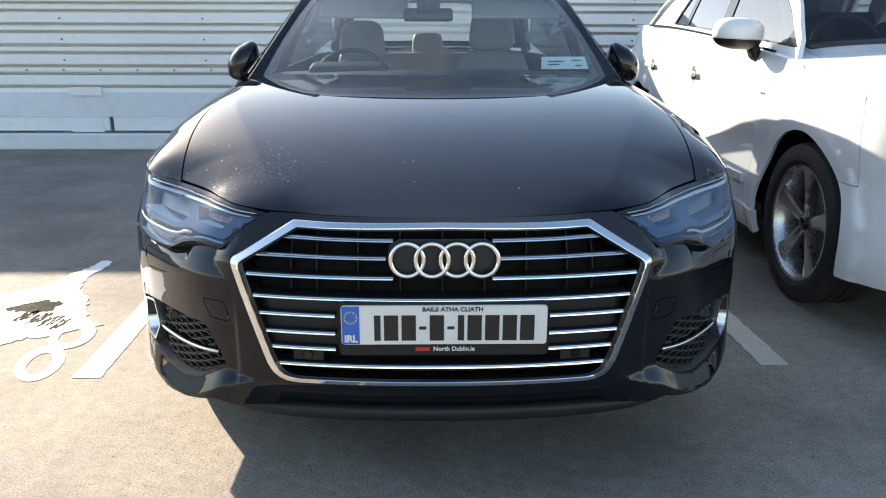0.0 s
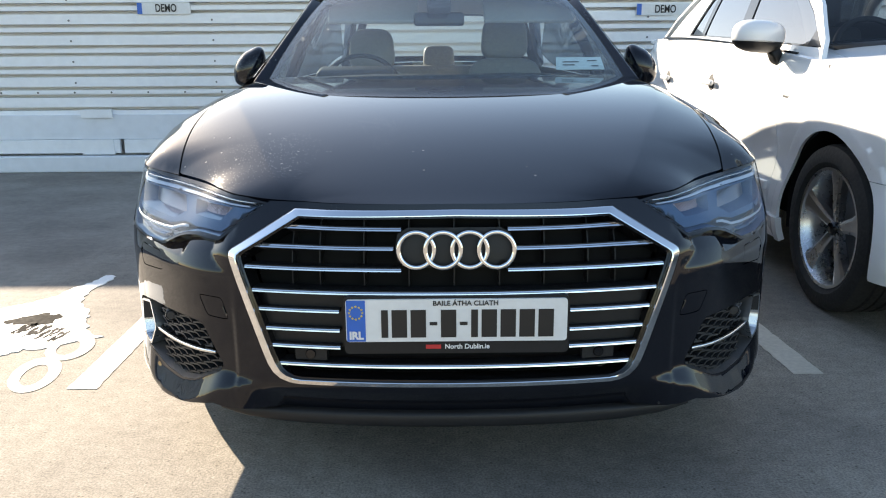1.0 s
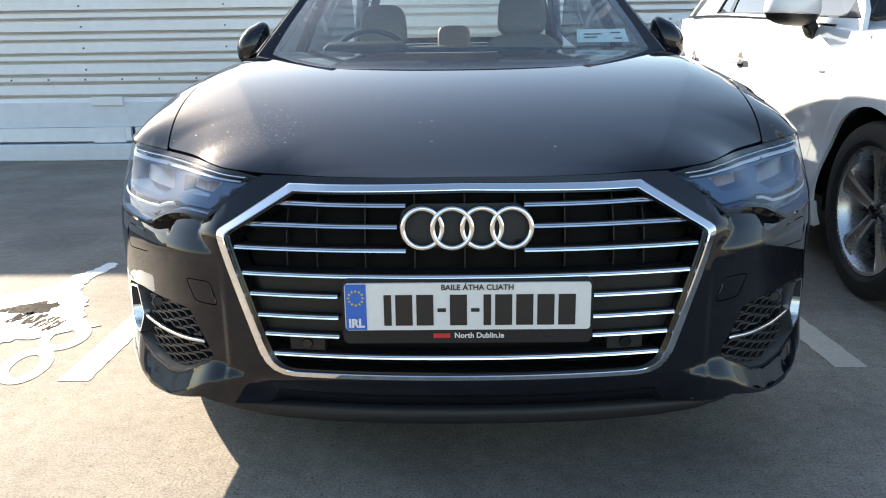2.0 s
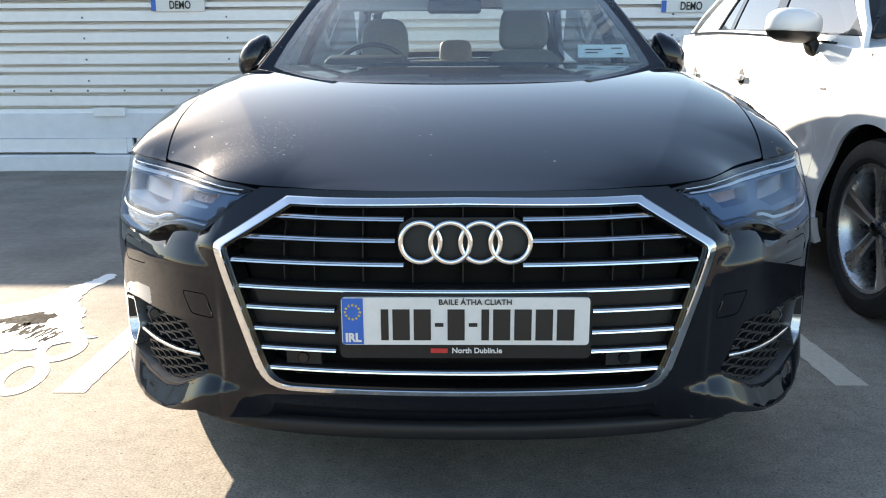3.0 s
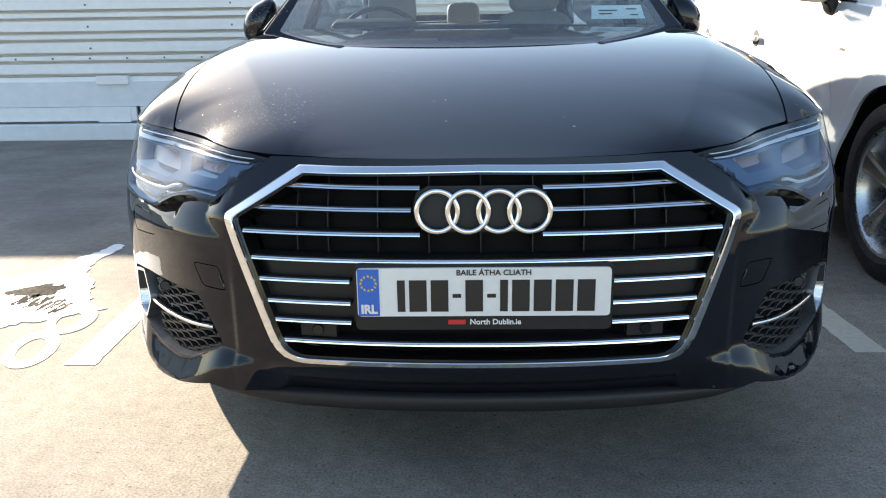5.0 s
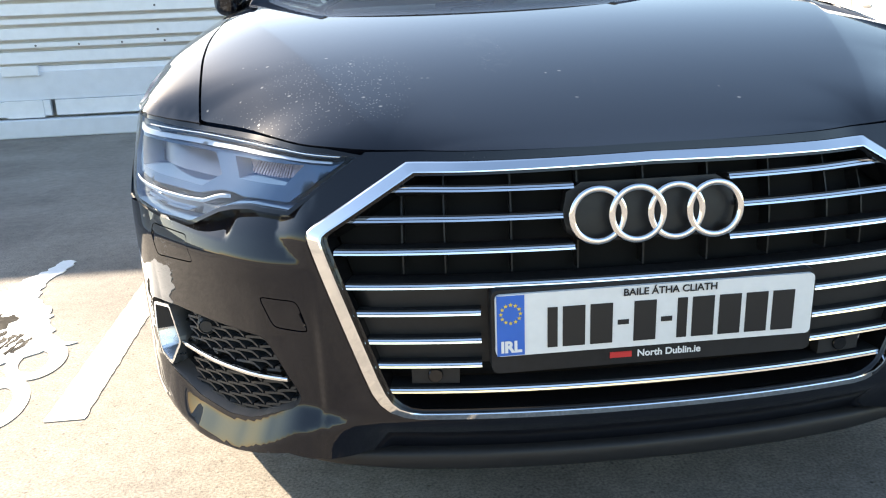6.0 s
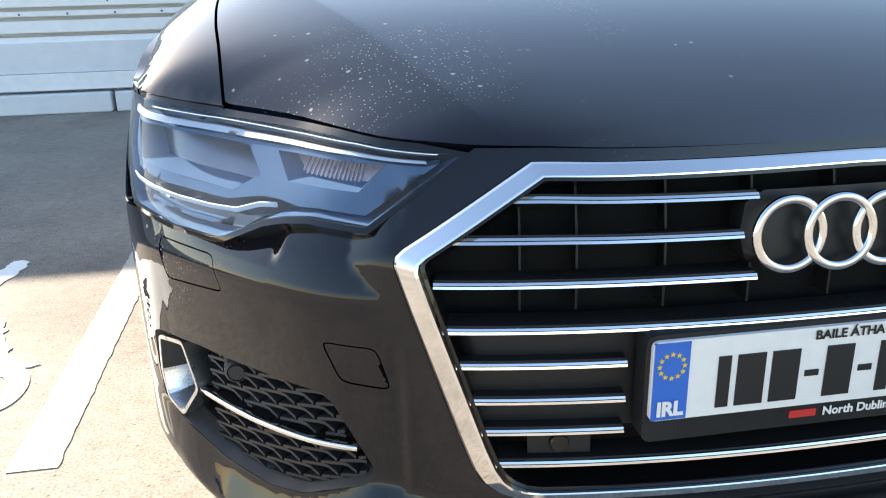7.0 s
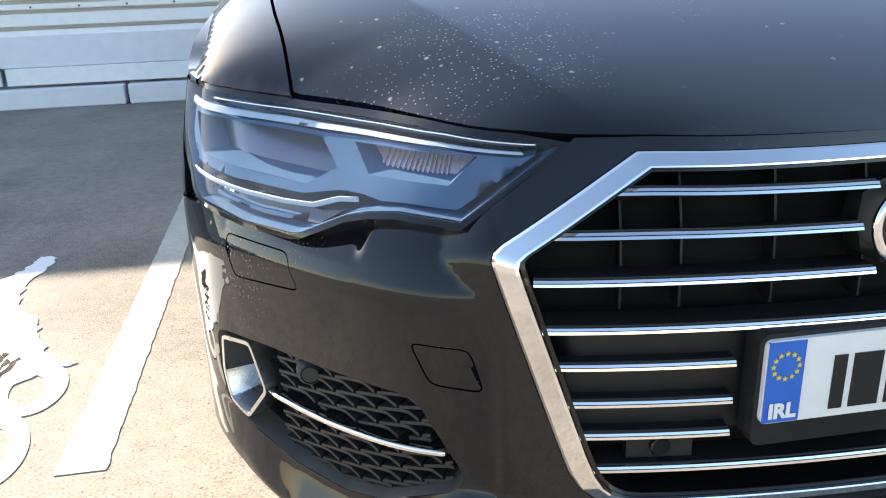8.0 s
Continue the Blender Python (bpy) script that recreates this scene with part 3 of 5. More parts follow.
def make_wheel(name, parent, x, y, z, r, rim, width, side, spokes, label):
    """A wheel: tyre with tread grooves, rim, five spokes, hub cap and brake disc. side: -1 or 1, the way its face looks."""
    w = part(name, lathe([(r - 0.035, -width * 0.35), (r - 0.03, -width * 0.5), (r - 0.01, -width * 0.46), (r, -width * 0.36), (r + 0.001, -0.055), (r - 0.006, -0.05), (r - 0.006, -0.042),
                          (r + 0.001, -0.037), (r + 0.001, -0.006), (r - 0.006, -0.003), (r - 0.006, 0.003), (r + 0.001, 0.006), (r + 0.001, 0.037), (r - 0.006, 0.042), (r - 0.006, 0.05),
                          (r + 0.001, 0.055), (r, width * 0.36), (r - 0.01, width * 0.46), (r - 0.045, width * 0.51), (rim + 0.03, width * 0.5), (rim + 0.006, width * 0.42), (rim, width * 0.36),
                          (rim, -width * 0.4), (r - 0.035, -width * 0.35)], 72, "x"), RUBBER, None, label)
    w.matrix_basis = pose(x, y, z, 0, 0, 0 if side > 0 else 180)
    w.parent, w.matrix_parent_inverse = parent, base(parent).inverted()

    def sub(nm, bm, mt, lb=""):
        o = part(nm, bm, mt, None, lb)
        o.parent = w
        return o
    f = width * 0.40
    sub("rim", lathe([(rim + 0.008, f + 0.012), (rim - 0.006, f + 0.010), (rim - 0.016, f - 0.01), (rim - 0.028, f - 0.05), (rim - 0.035, -width * 0.3), (rim + 0.004, -width * 0.38)], 64, "x"), SILVER, "grey alloy rim")
    sub("brake_disc", lathe([(0.0, 0.0), (rim * 0.68, 0.0), (rim * 0.68, -0.02), (0.0, -0.02)], 40, "x"), STEEL_BOLT, "dull steel brake disc")
    sub("hub_cap", lathe([(0.0, f - 0.006), (0.026, f - 0.008), (0.032, f - 0.016), (0.034, f - 0.04)], 24, "x"), GLOSS_BLACK, "dark round hub cap")
    for i in range(spokes):
        a = 2 * math.pi * i / spokes + 0.25
        c, s = math.cos(a), math.sin(a)

        def p(rad, off, out):
            return (out, rad * c - off * s, rad * s + off * c)
        bm = bmesh.new()
        secs = []
        for rad, hw, out in ((0.03, 0.022, f - 0.022), (rim * 0.35, 0.026, f - 0.014), (rim * 0.7, 0.036, f - 0.006), (rim * 0.96, 0.056, f + 0.002)):
            secs.append([bm.verts.new(p(rad, o * hw, out + e)) for o, e in ((-1, -0.035), (-1, -0.006), (-0.55, 0.0), (0.55, 0.0), (1, -0.006), (1, -0.035))])
        for A, B in zip(secs, secs[1:]):
            for k in range(6):
                bm.faces.new((A[k], A[(k + 1) % 6], B[(k + 1) % 6], B[k]))
        bm.faces.new(secs[0]), bm.faces.new(secs[-1])
        bmesh.ops.recalc_face_normals(bm, faces=bm.faces[:])
        sub("spoke", bm, SILVER, "machined alloy spoke")
    return w


def arch_liner(x, y, z, r, width, side):
    """The upper half of a wheel housing, closed on its inner side."""
    bm = bmesh.new()
    rows = []
    for i in range(25):
        a = radians(-12 + 204 * i / 24)
        c, s = y + r * math.cos(a), z + r * math.sin(a)
        rows.append([bm.verts.new((x + side * width / 2, c, s)), bm.verts.new((x - side * width / 2, c, s)), bm.verts.new((x - side * width / 2, y + 0.1 * math.cos(a), max(z + 0.1 * math.sin(a), z)))])
    for p, q in zip(rows, rows[1:]):
        bm.faces.new((p[0], q[0], q[1], p[1]))
        bm.faces.new((p[1], q[1], q[2], p[2]))
    return bm


def ruled(a, b, n=24, m=14, bulge=0.0):
    """A glass or roof grid between two space curves a(t), b(t), bulged out along its normal."""
    def fn(u, v):
        pa, pb = columns(a(u)), columns(b(u))
        v1 = v[:, None]
        p = pa * (1 - v1) + pb * v1
        d = np.cross(columns(a(u + 0.01)) - columns(a(u - 0.01)), pb - pa)
        d /= np.maximum(np.linalg.norm(d, axis=1, keepdims=True), 1e-9)
        p = p + d * (bulge * 4 * v1 * (1 - v1))
        return p[:, 0], p[:, 1], p[:, 2]
    return fn


def seat(name, parent_at, x, y, z, label, high=0.66):
    """A car seat with cushion, backrest, bolsters and headrest on two posts."""
    t = thing(name, (x, y, z), label, "car seat", "seats in the black car")
    part("cushion", cushion((0.50, 0.52, 0.17), (x, y - 0.22, z + 0.08), (4, 0, 0), 0.45), LEATHER, t)
    part("backrest", cushion((0.47, 0.17, high - 0.02), (x, y + 0.14, z + high / 2 + 0.05), (-16, 0, 0), 0.42, 0.16), LEATHER, t)
    for k in (-1, 1):
        part("bolster", cushion((0.10, 0.19, high - 0.14), (x + k * 0.21, y + 0.10, z + high / 2), (-16, 0, k * 10), 0.6, 0.0), LEATHER, t)
    hz = z + high + 0.135
    part("headrest", cushion((0.255, 0.12, 0.215), (x, y + 0.235, hz), (-10, 0, 0), 0.55, 0.14), LEATHER, t)
    for k in (-1, 1):
        part("post", lathe([(0.007, -0.07), (0.007, 0.09)], 10, "z", (x + k * 0.065, y + 0.225, hz - 0.13)), CHROME, t, "steel headrest post")
    return t


# ---- black saloon ----
LEDGE_C = smooth([(0.5, 0.602), (0.56, 0.602), (0.612, 0.600), (0.682, 0.598), (0.76, 0.594), (0.86, 0.590), (1.0, 0.582)])
LEDGE_V = smooth([(0.5, 0.598), (0.545, 0.602), (0.608, 0.640), (0.65, 0.666)])
LEDGE_T = smooth([(0.5, 0.662), (0.546, 0.658), (0.608, 0.640), (0.65, 0.62)])
BLADE = smooth([(0.40, 0.322), (0.47, 0.327), (0.51, 0.333), (0.575, 0.346), (0.635, 0.318), (0.694, 0.288), (0.76, 0.274), (0.80, 0.276), (0.873, 0.310), (0.95, 0.32)])
BLADE_W = smooth([(0.40, 0.0), (0.47, 0.001), (0.52, 0.022), (0.57, 0.042), (0.63, 0.052), (0.72, 0.056), (0.95, 0.062)])
LEAN_BACK = smooth([(0.0, 0.014), (0.014, 0.015), (0.026, 0.024), (0.040, 0.046), (0.074, 0.056), (0.128, 0.080), (0.228, 0.100), (0.337, 0.088), (0.42, 0.060), (0.52, 0.026), (0.65, 0.009), (0.85, 0.0), (1.2, 0.0), (5.0, 0.0)])


def soft(t, w=0.007):
    """Ramp with a rounded start."""
    return 0.5 * (t + np.sqrt(t * t + w * w))


def black_relief(x, y, z, under=1.0):
    """Creases of the nose: lamps that lean back, a ledge under them with a small facet beside the grille, and a blade under the side intakes."""
    x, z = np.asarray(x, float), np.asarray(z, float)
    zc, zv = LEDGE_C(x), LEDGE_V(x)
    zt = np.maximum(LEDGE_T(x), zv)
    facet = (soft(z - zv, 0.004) - soft(z - zt, 0.004)) * (x < 0.608)
    rise = soft(z - zc, 0.005) - 0.65 * soft(z - zc - 0.050, 0.012)
    ledge = -0.42 * (rise - facet) * np.clip((0.762 - z) / 0.085, 0, 1) - 0.05 * np.clip(zc - z, 0, 0.13)
    h = np.clip((x - 0.692) / 0.016, 0, 1)
    hook = -0.020 * h * h * (3 - 2 * h) * np.clip((z - 0.620) / 0.045, 0, 1) * np.clip((0.83 - x) / 0.09, 0, 1)
    fade = np.clip((x - 0.534) / 0.014, 0, 1) * np.clip((0.935 - x) / 0.06, 0, 1) * (y < 1.2) * under
    zb, wb = BLADE(x), BLADE_W(x)
    k = soft(zb - z, 0.005) - soft(zb - z - wb, 0.005)
    blade = 0.58 * k * np.clip((0.945 - x) / 0.16, 0, 1) * np.clip((x - 0.46) / 0.012, 0, 1) * (y < 1.0)
    tuck = -0.85 * soft(0.318 - z, 0.012) * np.clip((0.56 - x) / 0.12, 0, 1) * (y < 1.0)
    return (ledge + hook) * fade + blade + tuck - LEAN_BACK(y) * soft((z - 0.645) / 0.135, 0.1)


def black_inset(z):
    z = np.asarray(z, float)
    return 0.045 * (np.clip(z - 0.56, 0, 1) / 0.35) ** 2 + 0.022 * (np.clip(0.232 - z, 0, 1) / 0.03) ** 2 + 0.02 * np.clip(z - 0.9, 0, 1)


BLACK_TOP = smooth([(0.0, 0.773), (0.045, 0.771), (0.073, 0.777), (0.14, 0.784), (0.228, 0.788), (0.335, 0.791), (0.42, 0.796), (0.504, 0.802), (0.60, 0.808), (0.65, 0.811), (0.7, 0.817), (0.8, 0.843), (0.9, 0.862), (1.0, 0.877), (1.23, 0.905), (1.43, 0.924), (1.66, 0.944), (2.0, 0.957), (2.6, 0.962), (4.0, 0.985), (4.95, 0.99)])
NOSE = [(0, .012), (.14, .015), (.28, .026), (.41, .045), (.53, .074), (.64, .128), (.74, .222), (.83, .332), (.900, .434), (.941, .54), (.957, .66), (.958, .80), (.953, .97)]
BODY_PLAN = NOSE + [(.949, 1.18), (.946, 1.43), (.945, 1.73), (.945, 2.05), (.945, 2.4), (.944, 2.75), (.943, 3.1), (.942, 3.45), (.938, 3.78), (.928, 4.08), (.91, 4.33), (.88, 4.53),
                                 (.83, 4.69), (.75, 4.80), (.62, 4.87), (.45, 4.915), (.25, 4.938), (0, 4.945)]
body = Shell(-0.003, 0.0, BODY_PLAN, BLACK_TOP, black_inset, black_relief)
lamp_body = Shell(-0.003, 0.0, BODY_PLAN, BLACK_TOP, black_inset, lambda x, y, z: black_relief(x, y, z, 0.0))
CAR = thing("black_saloon_car", (0, 2.45, 0), "glossy black saloon car with chrome grille, dusty paint, parked on concrete", "car", "parked cars")
GR_OUT = [(0.0, 0.763), (0.388, 0.758), (0.538, 0.664), (0.546, 0.656), (0.5475, 0.646), (0.472, 0.412), (0.460, 0.378), (0.448, 0.357), (0.430, 0.341), (0.406, 0.333), (0.38, 0.330), (0.0, 0.330)]
GR_IN = [(0.0, 0.749), (0.374, 0.743), (0.508, 0.659), (0.5155, 0.652), (0.517, 0.643), (0.443, 0.412), (0.432, 0.383), (0.422, 0.366), (0.410, 0.355), (0.394, 0.347), (0.375, 0.344), (0.0, 0.343)]


def raised(pts):
    """Outline points of the lamps, set up to their height on the nose."""
    return [(p[0], p[1] + float(np.interp(p[0], [0.45, 0.60, 0.75, 0.95], [0.015, 0.015, 0.009, 0.009]))) if len(p) == 2 else (None, p[1], p[2] + 0.009) for p in pts]


LAMP = raised([(0.466, 0.750), (0.527, 0.757), (0.66, 0.766), (0.75, 0.771), (0.832, 0.774), (0.885, 0.780), (0.922, 0.787), (None, 0.60, 0.792), (None, 0.645, 0.790), (None, 0.662, 0.780), (None, 0.655, 0.740), (None, 0.60, 0.700), (0.932, 0.664), (0.922, 0.642),
        (0.91, 0.632), (0.842, 0.624), (0.775, 0.627), (0.763, 0.631), (0.718, 0.659), (0.695, 0.666), (0.662, 0.670), (0.583, 0.665)])
FOG = [(0.908, 0.372), (0.906, 0.430), (0.897, 0.443), (0.823, 0.456), (0.72, 0.462), (0.648, 0.462), (0.633, 0.453), (0.584, 0.366), (0.582, 0.353), (0.592, 0.338), (0.682, 0.292), (0.731, 0.279), (0.80, 0.280), (0.868, 0.302), (0.903, 0.322)]


def whole(half):
    """Mirrors a half outline, given from the middle top to the middle bottom, in (x, z), to a full one in (s, z)."""
    r = [(body.sx(x), z) for x, z in half]
    return r + [(-s, z) for s, z in r[::-1] if s > 1e-6]


def grow(outline, d):
    """Moves an outline outwards by d."""
    p = np.array(outline)
    area = np.sum(p[:, 0] * np.roll(p[:, 1], -1) - p[:, 1] * np.roll(p[:, 0], -1))
    a, b = p - np.roll(p, 1, 0), np.roll(p, -1, 0) - p
    na, nb = np.stack([a[:, 1], -a[:, 0]], 1), np.stack([b[:, 1], -b[:, 0]], 1)
    na /= np.maximum(np.linalg.norm(na, axis=1, keepdims=True), 1e-9)
    nb /= np.maximum(np.linalg.norm(nb, axis=1, keepdims=True), 1e-9)
    n = na + nb
    n /= np.maximum((n * n).sum(1, keepdims=True) / 2, 0.5)
    return [tuple(q) for q in p + n * d * np.sign(area)]


def reach(u, v, outline):
    """Distance of points from an outline."""
    p, best = np.stack([u, v], 1), np.full(len(u), 9.0)
    q = np.array(outline)
    for a, b in zip(q, np.roll(q, -1, 0)):
        ab = b - a
        t = np.clip(((p - a) @ ab) / max(ab @ ab, 1e-12), 0, 1)
        best = np.minimum(best, np.linalg.norm(p - (a + t[:, None] * ab), axis=1))
    return best


def tipped(z0, k, d0):
    """The skin moved out by d0, tipped so that its face looks upwards."""
    return lambda u, v: lamp_body.at(u, v, d0 - k * (np.asarray(v) - z0))


def rounded_off(outline, n=3):
    """Cuts the corners of an outline a few times, which rounds them."""
    p = np.array(outline)
    for _ in range(n):
        q = np.roll(p, -1, 0)
        ln = np.linalg.norm(q - p, axis=1, keepdims=True)
        c = np.minimum(0.25, 0.006 / np.maximum(ln, 1e-6))
        p = np.stack([p + (q - p) * c, q - (q - p) * c], 1).reshape(-1, 2)
        if len(p) > 120:
            break
    return [tuple(v) for v in p]


lamp_r, fog_r = body.poly(LAMP), rounded_off(body.poly(FOG), 2)
tow_r = rounded_off(body.poly([(0.638, 0.536), (0.572, 0.536), (0.557, 0.481), (0.618, 0.484)]), 2)
wash_r = rounded_off(body.poly([(0.870, 0.609), (0.782, 0.611), (0.766, 0.565), (0.858, 0.550)]), 2)
GAP = 0.0022
# bumper: from the middle of the nose round to the wheel arches
edge_low = [(body.sx(x), z) for x, z in ((0.0, 0.236), (0.40, 0.236), (0.50, 0.244), (0.60, 0.262), (0.69, 0.236), (0.76, 0.220), (0.82, 0.218), (0.87, 0.232), (0.91, 0.242))] + [(body.sy(0.60), 0.246)]
edge_side = body.arch(0.975, 0.345, 0.375, 196, 150, 10)
edge_top = [(body.sy(0.66), 0.600), (body.sy(0.60), 0.606), (body.sy(0.52), 0.631), *[(s, z - 0.006) for s, z in lamp_r[14:]], (body.sx(0.455), 0.772), (body.sx(0.40), 0.772), (0.0, 0.775)]
right_side = edge_low[1:] + edge_side + edge_top[:-1]
outline = [edge_low[0]] + right_side + [edge_top[-1]] + [(-s, z) for s, z in right_side[::-1]]
def fold(fn, x0, x1, sd, n=30, dz=0.0):
    """A crease of the nose as a line in (s, z)."""
    return [(sd * body.sx(x), float(fn(x)) + dz) for x in np.linspace(x0, x1, n)]


FOLDS = [f for sd in (1, -1) for f in (fold(LEDGE_C, 0.558, 0.925, sd), fold(LEDGE_V, 0.552, 0.606, sd, 8), fold(LEDGE_T, 0.552, 0.604, sd, 8), fold(BLADE, 0.475, 0.94, sd, 40), fold(lambda x: BLADE(x) - BLADE_W(x), 0.475, 0.94, sd, 40), fold(lambda x: 0.620 + (0.700 - x) * 3.0, 0.684, 0.700, sd, 6), fold(lambda x: 0.620 + (0.712 - x) * 3.0, 0.696, 0.712, sd, 6))]
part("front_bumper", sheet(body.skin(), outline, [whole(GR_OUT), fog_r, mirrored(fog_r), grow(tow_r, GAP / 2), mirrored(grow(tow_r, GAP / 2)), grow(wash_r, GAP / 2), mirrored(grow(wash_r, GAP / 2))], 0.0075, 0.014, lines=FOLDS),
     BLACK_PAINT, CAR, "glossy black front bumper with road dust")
for sd in (1, -1):
    for nm, pl in (("tow_cover", tow_r), ("washer_cover", wash_r)):
        pl = grow(pl, -GAP / 2)
        part(nm, sheet(body.skin(-0.0005), pl if sd > 0 else mirrored(pl), (), 0.009, 0.012), BLACK_PAINT, CAR)
# chrome surround of the grille
def surround_rings():
    """Rings of the chrome surround, from its outer back edge to its inner one: faces that tip inwards, and up along the bottom."""
    outer, inner = whole(GR_OUT), whole(GR_IN)
    pairs = []
    for i in range(len(outer)):
        j = (i + 1) % len(outer)
        (a, b), (c, d) = np.array([outer[i], outer[j]]), np.array([inner[i], inner[j]])
        k = max(2, math.ceil(np.linalg.norm(b - a) / 0.012))
        for m in range(k):
            t = m / k
            pairs.append((a + (b - a) * t, c + (d - c) * t))
    rings = [[] for _ in range(6)]
    for o, q in pairs:
        low = float(np.clip((0.340 - o[1]) / 0.03, 0, 1))
        wide = float(np.linalg.norm(q - o))
        for k, (t, d, dl) in enumerate(((0.05, -0.02, -0.02), (0.05, 0.001, 0.012), (0.16, 0.002 + 0.08 * wide, 0.013), (0.88, 0.002 + 0.44 * wide, 0.013 - 0.34 * wide), (1.0, 0.002 + 0.43 * wide, 0.010 - 0.34 * wide), (1.0, -0.03, -0.03))):
            p = o + (q - o) * t
            rings[k].append([float(v) for v in body.at(p[0], p[1], d * (1 - low) + dl * low)])
    return rings


part("grille_surround", loft(surround_rings(), "grille_surround"), CHROME, CAR, "polished chrome grille surround")
part("grille_inner_lip", sheet(body.skin(0.002), grow(whole(GR_IN), -0.0005), [grow(whole(GR_IN), -0.006)], 0.012, 0.05), GLOSS_BLACK, CAR)
grille = part("grille", sheet(body.skin(-0.075), grow(whole(GR_IN), 0.004), (), 0.03, 0.0), CAVITY, CAR, "dark radiator grille")
part("blanking_panel", sheet(body.skin(-0.022), whole([(0.0, 0.560), (0.487, 0.560), (0.450, 0.424), (0.0, 0.424)]), (), 0.03, 0.02), PLASTIC, grille, "flat black plastic panel")
GR_EDGE = [(0.717, 0.413), (0.673, 0.484), (0.623, 0.502), (0.566, 0.500), (0.520, 0.487), (0.472, 0.471), (0.429, 0.455), (0.383, 0.436)]
for (z, e), inner in zip(GR_EDGE, (0.125, 0.143, 0.125, 0, 0.275, 0.275, 0.275, 0)):
    spans = [(-e, e)] if not inner else [(-e, -inner), (inner, e)]
    for a, b in spans:
        sa, sb = math.copysign(body.sx(abs(a)), a), math.copysign(body.sx(abs(b)), b)
        fin = part("grille_fin", sheet(body.skin(-0.006), [(sa, z - 0.0045), (sb, z - 0.0045), (sb, z + 0.0045), (sa, z + 0.0045)], (), 0.02, -0.04), PLASTIC, grille)
        part("chrome_strip", sheet(tipped(z, 0.26, 0.001), [(sa, z - 0.0036), (sb, z - 0.0036), (sb, z - 0.0006), (sa, z - 0.0006)], (), 0.02, -0.008, behind=body.skin(-0.008)), CHROME, fin)
        part("chrome_strip", sheet(tipped(z, 0.62, 0.001), [(sa, z + 0.0004), (sb, z + 0.0004), (sb, z + 0.0031), (sa, z + 0.0031)], (), 0.02, -0.008, behind=body.skin(-0.008)), CHROME, fin)
for x in (-0.40, -0.33, -0.22, -0.11, 0.0, 0.11, 0.22, 0.33, 0.40):
    s = math.copysign(body.sx(abs(x)), x) if x else 0.0
    part("grille_rib", sheet(body.skin(-0.046), [(s - 0.0015, 0.572), (s + 0.0015, 0.572), (s + 0.0015, 0.742), (s - 0.0015, 0.742)], (), 0.05, -0.03), PLASTIC, grille)
for sd in (-1, 1):
    s = sd * body.sx(0.352)
    part("sensor_mount", sheet(body.skin(-0.014), [(s - 0.040, 0.390), (s + 0.040, 0.390), (s + 0.040, 0.423), (s - 0.040, 0.423)], (), 0.02, 0.02), PLASTIC, grille)
    part("parking_sensor", lathe([(0.0, -0.004), (0.011, -0.004), (0.0125, -0.002), (0.0125, 0.01)], 24, "y", [float(v) for v in body.at(s, 0.406, -0.012)]), GLOSS_BLACK, grille, "round parking sensor")
# badge of four interlocking rings
badge = part("badge", sheet(body.skin(-0.016), whole([(0.0, 0.718), (0.11, 0.718), (0.134, 0.704), (0.141, 0.671), (0.134, 0.639), (0.11, 0.625), (0.0, 0.625)]), (), 0.02, 0.03), PLASTIC, CAR, "black badge mount")
for i in range(4):
    cx = 0.0015 + (i - 1.5) * 0.0622
    path = [(cx + 0.0412 * math.cos(2 * math.pi * k / 56), float(body.at(cx, 0.671)[1]) - 0.003 - 0.0015 * (i % 2) + 0.09 * 0.0412 * math.sin(2 * math.pi * k / 56), 0.671 + 0.0412 * math.sin(2 * math.pi * k / 56)) for k in range(56)]
    part("badge_ring", sweep(path, 0.010, 0.0115, (0, 1, 0), 0.85, 16, True), CHROME, badge, "chrome ring")

# number plate and its holder
PY = -0.002
holder = part("plate_holder", flat(rounded(0.531, 0.142, 0.012), (0.001, PY + 0.006, 0.4925), 0.030), PLASTIC, CAR, "black plastic plate holder")
plate = part("number_plate", flat(rounded(0.52, 0.104, 0.008), (0.001, PY, 0.5055), 0.006), PLATE_WHITE, CAR, "white registration plate with blue band")
part("plate_band", flat([(-0.258, -0.0505), (-0.214, -0.0505), (-0.214, 0.0505), (-0.258, 0.0505)], (0.001, PY - 0.0015, 0.5055), 0.003), PLATE_BLUE, plate, "blue country band")
for i in range(12):
    a = 2 * math.pi * i / 12
    star = [((0.0036 if k % 2 == 0 else 0.0015) * math.sin(math.pi * k / 5), (0.0036 if k % 2 == 0 else 0.0015) * math.cos(math.pi * k / 5)) for k in range(10)]
    part("star", flat(star, (-0.235 + 0.0155 * math.cos(a), PY - 0.0025, 0.526 + 0.0155 * math.sin(a)), 0.002), GOLD, plate)
lettering("country_letters", "IRL", 0.026, (-0.235, PY - 0.003, 0.4695), (90, 0, 0), INK_WHITE, plate, 0.95, 0.0012)
lettering("county_name", "BAILE ÁTHA CLIATH", 0.0165, (0.022, PY - 0.0015, 0.5475), (90, 0, 0), INK, plate, 1.02, 0.0003)
x = -0.176
for w in (0.016, 0.036, 0.036, 0.018, 0.036, 0.018, 0.016, 0.036, 0.036, 0.036, 0.036):
    h = 0.008 if w == 0.018 else 0.068
    part("plate_bar", flat([(-w / 2, -h / 2), (w / 2, -h / 2), (w / 2, h / 2), (-w / 2, h / 2)], (x + w / 2, PY - 0.0015, 0.498), 0.002), INK, plate)
    x += w + 0.0085
